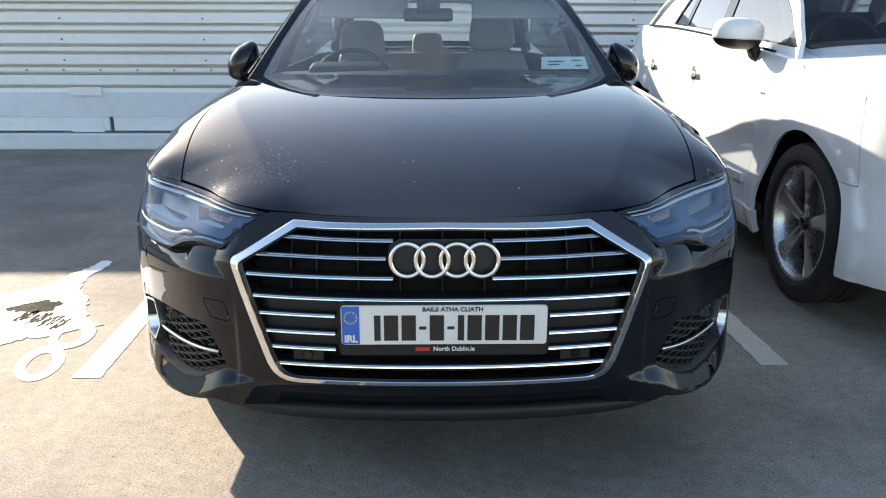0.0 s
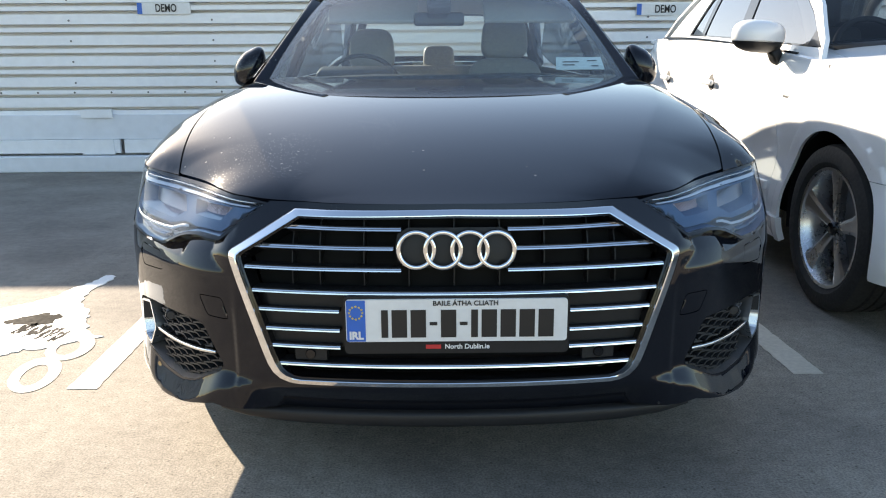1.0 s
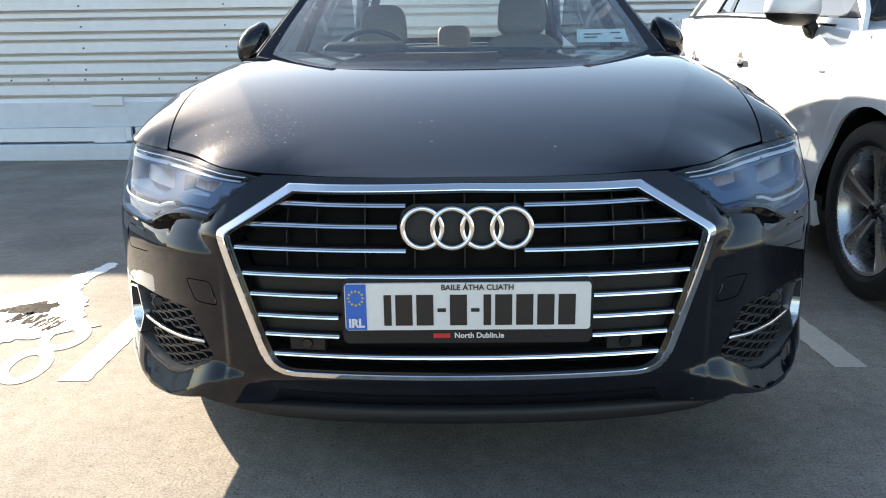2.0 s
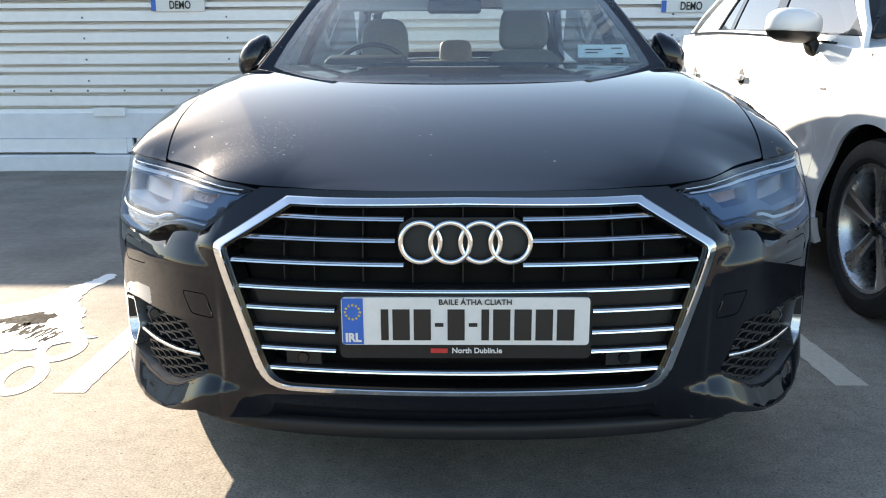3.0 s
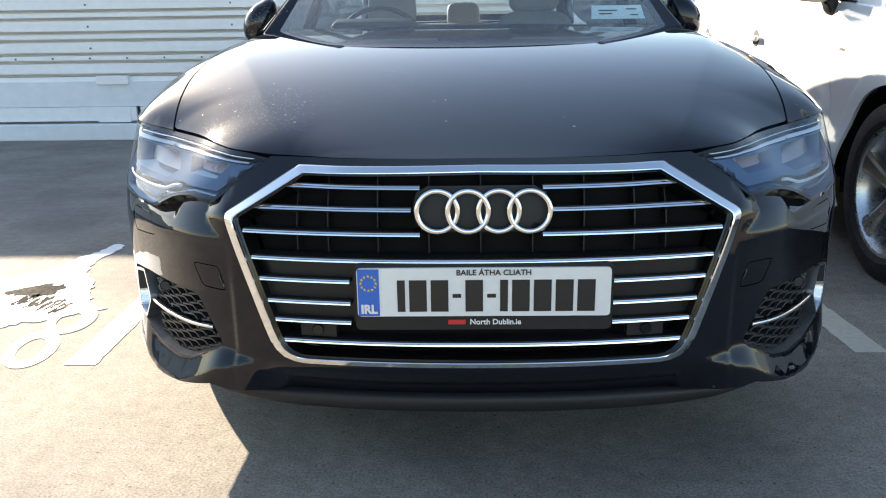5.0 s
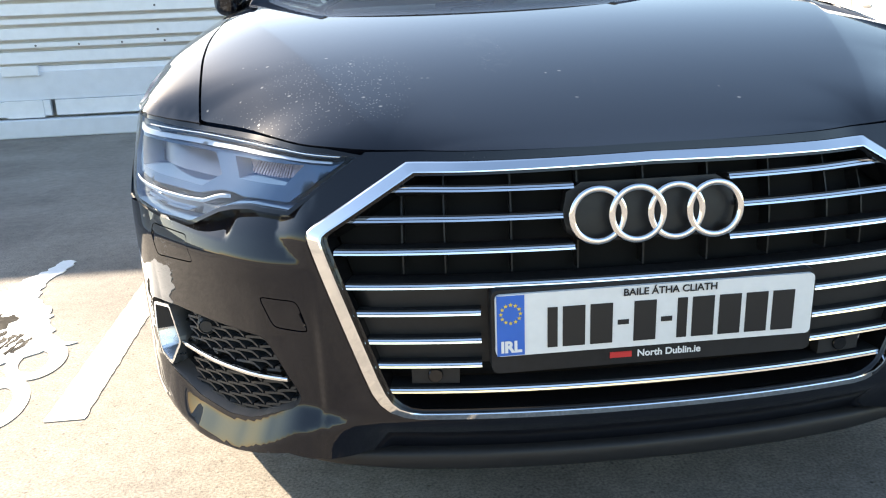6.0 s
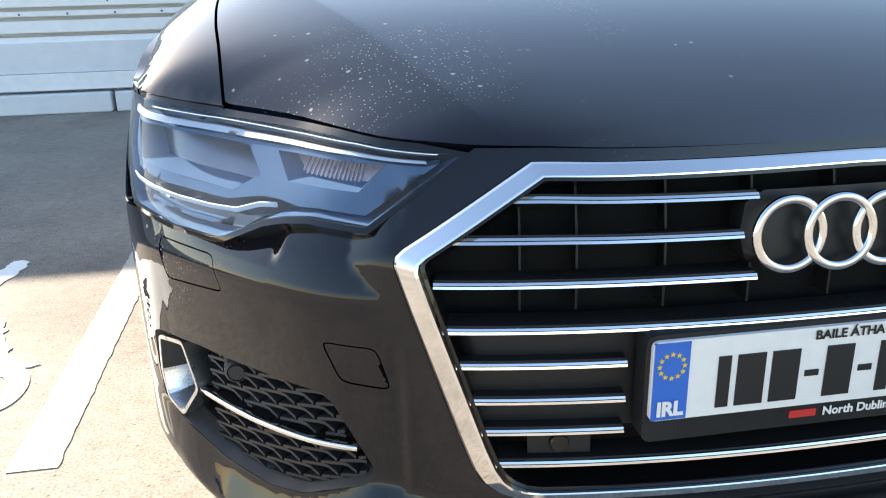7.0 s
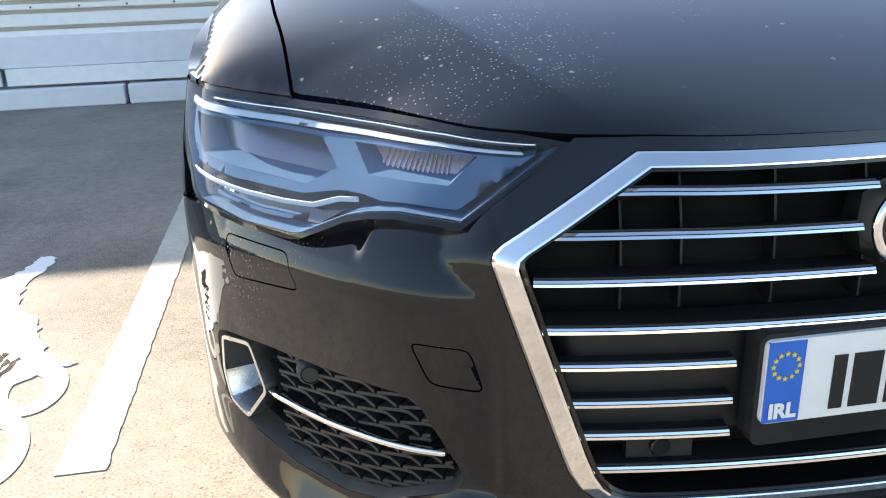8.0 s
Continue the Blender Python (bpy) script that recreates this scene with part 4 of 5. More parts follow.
part("maker_bar", flat([(-0.018, -0.005), (0.018, -0.005), (0.018, 0.005), (-0.018, 0.005)], (-0.054, PY + 0.0045, 0.4385), 0.002), INK_RED, holder, "red printed name")
lettering("dealer_place", "North Dublin.ie", 0.0165, (0.026, PY + 0.0045, 0.4385), (90, 0, 0), INK_WHITE, holder, 1.0, 0.0004)

# headlamps and side intakes
def funnel(a, da, b, db, sd, name, pick=None, shell=body):
    """Walls from an outline a at offset da to an outline b of as many points at db."""
    if sd < 0:
        a, b = mirrored(a), mirrored(b)
    n = len(a)
    pts = [[float(v) for v in shell.at(s, z, da)] for s, z in a] + [[float(v) for v in shell.at(s, z, db)] for s, z in b]
    me = bpy.data.meshes.new(name)
    faces = [(i, (i + 1) % n, n + (i + 1) % n, n + i) for i in range(n) if pick is None or pick(a[i][1])]
    used = sorted({i for f in faces for i in f})
    at = {v: k for k, v in enumerate(used)}
    me.from_pydata([pts[i] for i in used], [], [tuple(at[i] for i in f) for f in faces])
    return me


for sd in (1, -1):
    def on_lamp(pts, g=0.0):
        o = body.poly(pts if pts is LAMP else raised(pts))
        if g:
            o = grow(o, g)
        return o if sd > 0 else mirrored(o)

    def bit(name, pts, d, thick, material, parent, label="", holes=(), k=None, step=0.012):
        fn = lamp_body.skin(d) if k is None else tipped(k[0], k[1], d)
        return part(name, sheet(fn, on_lamp(pts), [on_lamp(h) for h in holes], step, thick, behind=lamp_body.skin(d - abs(thick))), material, parent, label)

    def bar(name, pts, d, wide, deep, material, parent, label="", shell=lamp_body):
        """A slim rounded bar that follows the skin."""
        o = body.poly(raised(pts) if shell is lamp_body else pts)
        path = []
        for (s0, z0), (s1, z1) in zip(o, o[1:]):
            k = max(2, math.ceil(abs(s1 - s0) / 0.02))
            path += [(s0 + (s1 - s0) * i / k, z0 + (z1 - z0) * i / k) for i in range(k)]
        path.append(o[-1])
        return part(name, sweep([[float(v) for v in shell.at(sd * s, z, d)] for s, z in path], wide, deep, (0, 0, 1), 0.6, 12), material, parent, label)

    lamp = part("headlamp", sheet(lamp_body.skin(-0.085), on_lamp(LAMP, 0.002), (), 0.02, 0.0), LAMP_DARK, CAR, "clear headlamp with blue-grey inner housing")
    part("lamp_seal", sheet(lamp_body.skin(-0.004), on_lamp(LAMP, 0.004), [on_lamp(LAMP, -0.004)], 0.015, 0.05), GLOSS_BLACK, lamp)
    part("lamp_wall", funnel(grow(body.poly(LAMP), -0.004), -0.006, grow(body.poly(LAMP), -0.010), -0.084, sd, "lamp_wall", shell=lamp_body), LAMP_GREY, lamp)
    bit("light_guide", [(0.517, 0.7400), (0.629, 0.7450), (0.71, 0.7485), (0.80, 0.7530), (0.87, 0.7570), (0.922, 0.7620), (None, 0.60, 0.7660), (None, 0.60, 0.7570), (0.922, 0.7535), (0.87, 0.7500), (0.80, 0.7465), (0.71, 0.7440), (0.629, 0.7415), (0.515, 0.7372)],
        -0.011, 0.004, GUIDE, lamp, "white light-guide strip that widens outwards", step=0.006)
    WIN = [(0.573, 0.733), (0.68, 0.734), (0.753, 0.736), (0.718, 0.704), (0.608, 0.701)]
    OUT = [(0.795, 0.737), (0.87, 0.741), (0.925, 0.746), (None, 0.585, 0.744), (0.930, 0.692), (0.879, 0.686), (0.787, 0.683), (0.759, 0.706)]
    bit("inner_bezel", [(0.500, 0.737), (0.518, 0.733), (0.629, 0.738), (0.796, 0.742), (0.921, 0.749), (None, 0.60, 0.755), (None, 0.60, 0.712), (0.936, 0.680), (0.88, 0.672), (0.787, 0.672), (0.742, 0.684), (0.715, 0.683), (0.69, 0.679), (0.66, 0.680), (0.592, 0.677)],
        -0.016, 0.03, LAMP_GREY, lamp, "blue-grey inner bezel", holes=(WIN, OUT))
    for nm, pl, mt, dp, lb in (("indicator_window", WIN, LAMP_GREY, 0.045, ""), ("main_window", OUT, LAMP_GREY, 0.055, "")):
        o = body.poly(raised(pl))
        part(nm, funnel(o, -0.016, grow(o, -0.006), -dp, sd, nm, shell=lamp_body), mt, lamp)
    bit("indicator_reflector", WIN, -0.044, 0.0, AMBER, lamp, "pinkish ribbed indicator reflector")
    for i in range(14):
        x = 0.622 + i * 0.0075
        bit("reflector_rib", [(x, 0.706), (x + 0.003, 0.706), (x + 0.003, 0.731), (x, 0.731)], -0.041, -0.004, AMBER, lamp)
    bit("main_reflector", OUT, -0.056, 0.0, REFLECTOR, lamp, "silver main reflector")
    bar("upper_trim", [(0.500, 0.7485), (0.62, 0.7550), (0.75, 0.7615), (0.86, 0.7670), (0.925, 0.7740)], -0.006, 0.0024, 0.003, CHROME, lamp, "thin bright trim line")
    bit("upper_band", [(0.490, 0.7470), (0.62, 0.7530), (0.75, 0.7595), (0.86, 0.7650), (0.925, 0.7720), (0.923, 0.7620), (0.800, 0.7540), (0.629, 0.7480), (0.516, 0.7435)], -0.018, -0.01, LAMP_GREY, lamp, k=(0.75, 0.5), step=0.006)
    bar("lower_guide", [(None, 0.60, 0.6840), (0.934, 0.6680), (0.90, 0.6630), (0.853, 0.6600), (0.80, 0.6610), (0.765, 0.6640), (0.738, 0.6755), (0.716, 0.6780)], -0.012, 0.007, 0.003, GUIDE, lamp, "white light-guide strip")
    bit("lower_bezel", [(0.928, 0.659), (0.848, 0.650), (0.765, 0.653), (0.741, 0.657), (0.763, 0.638), (0.842, 0.631), (0.918, 0.644)], -0.035, -0.01, LAMP_DARK, lamp)
    bit("lower_fin", [(0.900, 0.650), (0.84, 0.644), (0.785, 0.646), (0.795, 0.640), (0.84, 0.639), (0.900, 0.645)], -0.020, -0.01, LAMP_GREY, lamp)
    lens = part("lamp_lens", sheet(lamp_body.skin(-0.001), on_lamp(LAMP, -0.003), (), 0.012, 0.0), LENS, lamp, "clear dusty plastic lens")
    lens.visible_shadow = False

    # side intake below the lamp
    fog_line = rounded_off(body.poly(FOG), 2)
    intake = part("side_intake", sheet(body.skin(-0.060), (fog_line if sd > 0 else mirrored(fog_line)), (), 0.02, 0.0), CAVITY, CAR, "black side air intake with mesh")
    part("intake_ledge", funnel(fog_line, -0.001, grow(fog_line, -0.013), -0.030, sd, "ledge"), INTAKE_GREY, intake, "smooth dark grey ledge")
    part("intake_duct", funnel(grow(fog_line, -0.013), -0.030, grow(fog_line, -0.015), -0.059, sd, "duct"), PLASTIC, intake)
    fog_in = grow(fog_line, -0.004)
    mesh_v, mesh_f = [], []
    for r in range(18):
        z = 0.266 + r * 0.0112
        x0 = 0.560 + (0.0 if r % 2 else 0.027)
        for k in range(7):
            a, b = x0 + k * 0.054, x0 + k * 0.054 + 0.050
            cells = [(a, z - 0.004), (a + 0.012, z + 0.0035), (a + 0.020, z + 0.0035), (b - 0.010, z - 0.001), (b, z - 0.004)]
            for (xa, za), (xb, zb) in zip(cells, cells[1:]):
                if xb > 0.842 or not inside(np.array([(body.sx(xa), za), (body.sx(xb), zb)]), np.array(fog_in)).all():
                    continue
                if abs((za + zb) / 2 - float(np.interp(xa, [0.596, 0.66, 0.74, 0.815], [0.388, 0.3805, 0.3745, 0.374]))) < 0.006:
                    continue
                q = []
                for d in (-0.016, -0.036):
                    for xx, zz in ((xa, za - 0.0024), (xb, zb - 0.0024), (xb, zb + 0.0024), (xa, za + 0.0024)):
                        q.append([float(v) for v in body.at(sd * body.sx(xx), zz, d)])
                n0 = len(mesh_v)
                mesh_v += q
                mesh_f += [[n0 + i for i in f] for f in ((0, 1, 2, 3), (0, 4, 5, 1), (3, 2, 6, 7), (1, 5, 6, 2), (0, 3, 7, 4))]
    me = bpy.data.meshes.new("intake_mesh")
    me.from_pydata(mesh_v, [], mesh_f if sd > 0 else [f[::-1] for f in mesh_f])
    tagged(part("intake_mesh", me, INTAKE_GREY, intake), kind="stuff")
    bar("intake_strip", [(0.604, 0.3865), (0.67, 0.3800), (0.75, 0.3740), (0.79, 0.3735), (0.832, 0.3745)], -0.006, 0.0085, 0.012, CHROME, intake, "bright silver strip", body)
    TRIM = rounded_off(body.poly([(0.904, 0.366), (0.899, 0.432), (0.853, 0.446), (0.833, 0.374), (0.870, 0.306), (0.897, 0.320)]), 2)
    inner = grow(TRIM, -0.006)
    part("intake_trim", sheet(body.skin(0.001), TRIM if sd > 0 else mirrored(TRIM), [inner if sd > 0 else mirrored(inner)], 0.01, 0.04), SILVER, intake, "satin silver angled trim")
    part("trim_pocket", funnel(inner, 0.0, grow(inner, -0.013), -0.048, sd, "pocket", lambda z: z > 0.374), INTAKE_GREY, intake)
    part("trim_pocket", funnel(inner, 0.0, grow(inner, -0.013), -0.048, sd, "pocket", lambda z: z <= 0.374), SILVER, intake, "satin silver pocket wall")
    q = body.at(sd * body.sx(0.775), 0.432, -0.012)
    part("parking_sensor", lathe([(0.0, -0.004), (0.011, -0.004), (0.013, -0.001), (0.014, -0.003), (0.018, 0.002), (0.020, 0.02)], 28, "y", [float(v) for v in q]), INTAKE_GREY, intake, "round parking sensor")

# lower lip of the bumper
LIP = [(x, float(np.interp(abs(x), [p[0] for p in NOSE[:8]], [p[1] for p in NOSE[:8]])) + 0.085, 0.217) for x in np.linspace(-0.60, 0.60, 49)]
part("front_lip", sweep(LIP, 0.07, lambda t: 0.045 - 0.03 * abs(2 * t - 1) ** 6, (0, 1, 0), 0.5), PLASTIC, CAR, "black plastic lip")
part("undertray", box(bmesh.new(), (1.10, 4.0, 0.03), (0, 2.46, 0.215)), CAVITY, CAR)
part("floor_pan", box(bmesh.new(), (1.40, 4.0, 0.05), (0, 2.5, 0.30)), CAVITY, CAR)

# hood and wing tops: a crowned surface inside the top edge of the skin
ss = np.linspace(0, body.sy(4.2), 6000)
tx, ty, tz = lamp_body.at(ss, body.top(ss))
tx = tx - body.cx
order = np.argsort(ty)
EDGE_X = lambda y: np.interp(y, ty[order], tx[order])
EDGE_Z = lambda y: np.interp(y, ty[order], tz[order])
CREASE = smooth([(0.0, 0.36), (0.11, 0.402), (0.22, 0.453), (0.32, 0.495), (0.45, 0.542), (0.60, 0.598), (0.82, 0.672), (1.1, 0.725), (1.6, 0.77)])
FRONT_Y = lambda x: np.interp(x, tx[:2700], ty[:2700])


def crown(x, y):
    """The upper face of the hood: a slope that rises to the windscreen, with a crease on each side outside of which it falls away."""
    return np.polyval((0.01286, -0.01187, -0.14734, 0.38411, 0.75358), np.minimum(y, 1.7)) - 0.008 * (x / 0.75) ** 2 - 0.16 * soft(x - CREASE(y), 0.003)


def bonnet(u, v):
    x, y = np.abs(np.asarray(u, float) - body.cx), np.asarray(v, float)
    e = np.maximum(EDGE_X(y) - x, 1e-4)
    d = np.maximum(y - FRONT_Y(x), 1e-4)
    side = d * d / (d * d + e * e)
    away = d * e / np.sqrt(d * d + e * e)
    foot_x, foot_y = x + e * side, y - d * (1 - side)
    z = crown(x, y) - (crown(foot_x, foot_y) - EDGE_Z(foot_y)) * np.exp(-away / (0.040 + 0.025 * side))
    return np.asarray(u, float) + 0 * y, y + 0 * x, z


SHUT = smooth([(0.25, 0.735), (0.41, 0.752), (0.52, 0.762), (0.65, 0.776), (0.8, 0.784), (1.06, 0.778), (1.5, 0.748), (1.8, 0.72)])
front_edge = [(x, float(np.interp(abs(x), tx[:2700], ty[:2700])) + 0.004) for x in np.linspace(-0.744, 0.744, 70)]
side_edge = [(float(SHUT(y)) - 0.0025, y) for y in np.linspace(float(FRONT_Y(0.744)) + 0.012, 1.58, 32)]
TIP = float(FRONT_Y(0.749)) + 0.004
rear_edge = [(x, 1.47 + 0.13 * (x / 0.74) ** 2) for x in np.linspace(0.735, -0.735, 24)]
hood_line = front_edge + side_edge + rear_edge + [(-x, y) for x, y in side_edge[::-1]]
ridge = [[(sd * float(CREASE(y) + k) + body.cx, y) for y in np.linspace(0.16, 1.40, 60)] for sd in (1, -1) for k in (-0.003, 0.003)]
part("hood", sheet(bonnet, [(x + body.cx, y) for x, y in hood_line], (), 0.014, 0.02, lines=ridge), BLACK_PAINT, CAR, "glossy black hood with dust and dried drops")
part("hood_lining", sheet(lambda u, v: (u, v, bonnet(u, v)[2] - 0.03), [(x, y) for x, y in ((-0.70, 0.46), (-0.42, 0.20), (0.42, 0.20), (0.70, 0.46), (0.68, 1.45), (-0.68, 1.45))], (), 0.1, 0.0), CAVITY, CAR)
for sd in (1, -1):
    wing = [(float(SHUT(y)) + 0.0025, y) for y in np.linspace(1.72, TIP, 32)]
    rim_ = [(float(EDGE_X(y)) - 0.0005, y) for y in np.linspace(TIP, 1.72, 64)]
    pl = [(sd * x + body.cx, y) for x, y in (wing + rim_ if sd > 0 else (wing + rim_)[::-1])]
    top_wing = sheet(bonnet, pl, (), 0.014, 0.012)
    s0, s1 = body.sy(0.665), body.sy(1.58)
    flank = [(body.sy(0.663), 0.604), *body.arch(0.975, 0.345, 0.375, 146, 0, 30), (body.sy(1.36), 0.22), (s1, 0.22), *body.along_top(s1, body.sy(0.605)), (body.sy(0.603), 0.806), (body.sy(0.648), 0.804), (body.sy(0.668), 0.793), (body.sy(0.661), 0.749), (body.sy(0.607), 0.707), (body.sy(0.545), 0.673), (body.sy(0.522), 0.641), (body.sy(0.602), 0.610)]
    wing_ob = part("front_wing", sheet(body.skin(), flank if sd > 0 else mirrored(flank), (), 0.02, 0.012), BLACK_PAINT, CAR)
    part("wing_top", top_wing, BLACK_PAINT, wing_ob)
    for nm, y0, y1 in (("front_door", 1.585, 2.72), ("rear_door", 2.725, 3.66)):
        a, b = body.sy(y0), body.sy(y1)
        low = [(a, 0.25), (b, 0.25)] if nm == "front_door" else [(a, 0.25), (body.sy(3.48), 0.25), (body.sy(3.50), 0.42), (b, 0.62)]
        pl = low + body.along_top(b, a, 20)
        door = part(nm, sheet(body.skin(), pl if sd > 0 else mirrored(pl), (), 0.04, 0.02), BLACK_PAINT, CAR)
        hx = body.at(sd * (b - 0.14), 0.86, 0.022)
        part("handle", box(bmesh.new(), (0.025, 0.20, 0.026), [float(v) for v in hx], bevel=0.011), BLACK_PAINT, door)
    rear = [(body.sy(3.665), 0.63), *body.arch(3.90, 0.345, 0.375, 120, -20, 24), (body.sy(4.35), 0.22), (body.S_end, 0.22), *body.along_top(body.S_end, body.sy(3.665), 40)]
    part("rear_quarter", sheet(body.skin(), rear if sd > 0 else mirrored(rear), (), 0.04, 0.012), BLACK_PAINT, CAR)
    sill = [(body.sy(1.36), 0.17), (body.sy(3.52), 0.17), (body.sy(3.50), 0.245), (body.sy(1.36), 0.215)]
    part("sill", sheet(body.skin(0.004), sill if sd > 0 else mirrored(sill), (), 0.05, 0.03), PLASTIC, CAR)
    # Unseen block, added and sized to cast the shadow edge at the bumper corner.
    part("shadow_deflector", box(bmesh.new(), (0.17, 0.19, 0.055), (sd * 0.80 + body.cx, 0.525, 0.217), (0, 0, 0), 0.006), PLASTIC, CAR, "unseen black deflector block added to cast the bumper corner shadow")
    for wy in (0.975, 3.90):
        part("wheel_liner", arch_liner(sd * 0.79, wy, 0.345, 0.39, 0.26, sd), CAVITY, CAR)
        make_wheel("wheel", CAR, sd * 0.815, wy, 0.345, 0.345, 0.235, 0.235, sd, 5, "black tyre on alloy wheel")

# cabin
WS_LOW = lambda u: (u * 0.735 + body.cx, 1.36 + 0.17 * u ** 2, 1.008 - 0.020 * u ** 2)
WS_TOP = lambda u: (u * 0.555 + body.cx, 2.03 + 0.09 * u ** 2, 1.385 - 0.022 * u ** 2)
RW_TOP = lambda u: (u * 0.52, 3.62 - 0.05 * u ** 2, 1.385 - 0.025 * u ** 2)
RW_LOW = lambda u: (u * 0.68, 4.30 - 0.14 * u ** 2, 1.045 - 0.01 * u ** 2)
unit = [(-1, 0), (1, 0), (1, 1), (-1, 1)]
gl = part("windscreen", sheet(ruled(WS_LOW, WS_TOP, bulge=0.02), unit, (), 0.06, 0.0), WINDSCREEN, CAR, "clear windscreen glass with a pale glare veil mixed in")
gl.visible_shadow = False
part("windscreen_border", sheet(ruled(WS_LOW, WS_TOP, bulge=0.018), unit, [[(-0.955, 0.045), (0.955, 0.045), (0.955, 0.95), (-0.955, 0.95)]], 0.05, 0.0), GLOSS_BLACK, CAR)
gl = part("rear_window", sheet(ruled(RW_TOP, RW_LOW, bulge=0.02), [(u, v) for u, v in unit], (), 0.08, 0.0), WINDSCREEN, CAR)
gl.visible_shadow = False
# Opaque edge added to narrow the sun patch thrown through the rear window.
part("rear_window_mask", sheet(ruled(RW_TOP, RW_LOW, bulge=0.018), unit, [[(-0.90, 0.14), (0.90, 0.14), (0.92, 0.90), (-0.92, 0.90)]], 0.05, 0.0), GLOSS_BLACK, CAR)


def roof(u, v):
    hw = np.interp(v, [2.0, 2.8, 3.65], [0.612, 0.63, 0.565])
    crown = np.interp(v, [1.9, 2.03, 2.2, 2.5, 2.9, 3.3, 3.65], [1.37, 1.394, 1.418, 1.445, 1.455, 1.437, 1.392])
    front = 0.09 * np.clip(u, -1, 1) ** 2 * np.clip((2.6 - v) / 0.57, 0, 1)
    return u * hw + body.cx, v + front, crown - 0.05 * np.abs(u) ** 2.6


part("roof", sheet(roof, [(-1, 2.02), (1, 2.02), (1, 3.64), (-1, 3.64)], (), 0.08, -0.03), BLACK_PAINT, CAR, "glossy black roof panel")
part("headlining", sheet(lambda u, v: (roof(u, v)[0], roof(u, v)[1], roof(u, v)[2] - 0.045), [(-0.95, 3.6), (0.95, 3.6), (0.95, 2.06), (-0.95, 2.06)], (), 0.2, 0.0), LINING, CAR)
part("parcel_deck", sheet(lambda u, v: (u, v, 1.035 - 0.06 * (np.abs(u) / 0.85) ** 3 - 0.03 * (v - 4.3)), [(-0.86, 4.1), (0.86, 4.1), (0.84, 4.6), (0.6, 4.86), (-0.6, 4.86), (-0.84, 4.6)], (), 0.06, 0.02), BLACK_PAINT, CAR)
for sd in (1, -1):
    def P3(x, y, z):
        return (sd * x + body.cx, y, z)
    part("pillar", sweep([P3(0.775, 1.50, 0.958), P3(0.757, 1.56, 0.998), P3(0.705, 1.73, 1.105), P3(0.648, 1.91, 1.222), P3(0.597, 2.075, 1.328), P3(0.590, 2.15, 1.348)], 0.055, 0.034, (0.9 * sd, -0.3, 0.3)), BLACK_PAINT, CAR)
    part("roof_rail", sweep([P3(0.594, 2.11, 1.338), P3(0.622, 2.5, 1.392), P3(0.625, 2.9, 1.397), P3(0.61, 3.3, 1.382), P3(0.595, 3.62, 1.338), P3(0.655, 4.0, 1.185), P3(0.72, 4.32, 1.02)], 0.07, 0.055, (0.6 * sd, 0, 0.6)), BLACK_PAINT, CAR)
    part("pillar", sweep([P3(0.86, 2.72, 0.95), P3(0.77, 2.74, 1.16), P3(0.635, 2.76, 1.39)], 0.05, 0.09, (sd, 0, 0.3)), GLOSS_BLACK, CAR)
    part("belt_trim", sweep([P3(0.87 - 0.01 * abs(y - 2.6), y, 0.95 + 0.012 * (y - 2)) for y in np.linspace(1.62, 4.0, 12)], 0.02, 0.018, (1, 0, 0)), CHROME, CAR)
    low = lambda u: (sd * (0.865 - 0.02 * u) + body.cx, 1.62 + 2.4 * u, 0.955 + 0.03 * u)
    high = lambda u: (sd * np.interp(u, [0, 0.22, 0.6, 1], [0.80, 0.615, 0.615, 0.70]) + body.cx, 1.62 + 2.4 * u, np.interp(u, [0, 0.22, 0.4, 0.6, 0.8, 1.0], [1.02, 1.372, 1.39, 1.39, 1.33, 1.10]))
    g = part("side_window", sheet(ruled(low, high, bulge=-0.01), [(0, 0), (1, 0), (1, 1), (0, 1)] if sd < 0 else [(0, 0), (0, 1), (1, 1), (1, 0)], (), 0.05, 0.0), SIDE_GLASS, CAR)
    # door mirror
    m = part("door_mirror", sweep([P3(0.85, 1.97, 0.95), P3(0.86, 1.96, 0.97), P3(0.865, 1.94, 1.0)], 0.05, 0.03, (0, 1, 0)), GLOSS_BLACK, CAR, "black door mirror with glossy shell")
    bm = bmesh.new()
    bmesh.ops.create_uvsphere(bm, u_segments=32, v_segments=20, radius=1)
    for v in bm.verts:
        x, y, z = v.co
        k = 1.0 if y < 0 else 0.35
        v.co = Vector((math.copysign(abs(x) ** 0.8, x) * 0.076, y * 0.085 * k, math.copysign(abs(z) ** 0.75, z) * (0.080 - 0.022 * x * sd) - 0.026 * x * sd))
    for f in bm.faces:
        f.smooth = True
    bmesh.ops.transform(bm, matrix=pose(*P3(0.886, 1.93, 1.046), 0, 4 * sd, -12 * sd), verts=bm.verts[:])
    part("mirror_shell", bm, BLACK_PAINT, m)
part("cowl", sheet(lambda u, v: (u, v + 0.15 * (u / 0.7) ** 2, 0.992 + 0.02 * (v - 1.36) / 0.1 - 0.02 * u ** 2), [(-0.72, 1.33), (0.72, 1.33), (0.72, 1.45), (-0.72, 1.45)], (), 0.05, 0.01), PLASTIC, CAR)
part("dashboard", sweep([(-0.70, 1.78, 0.93), (-0.3, 1.72, 0.945), (0, 1.70, 0.94), (0.3, 1.72, 0.945), (0.71, 1.78, 0.93)], 0.46, 0.16, (0, 1, 0), 0.5), TRIM_DARK, CAR, "dark dashboard")
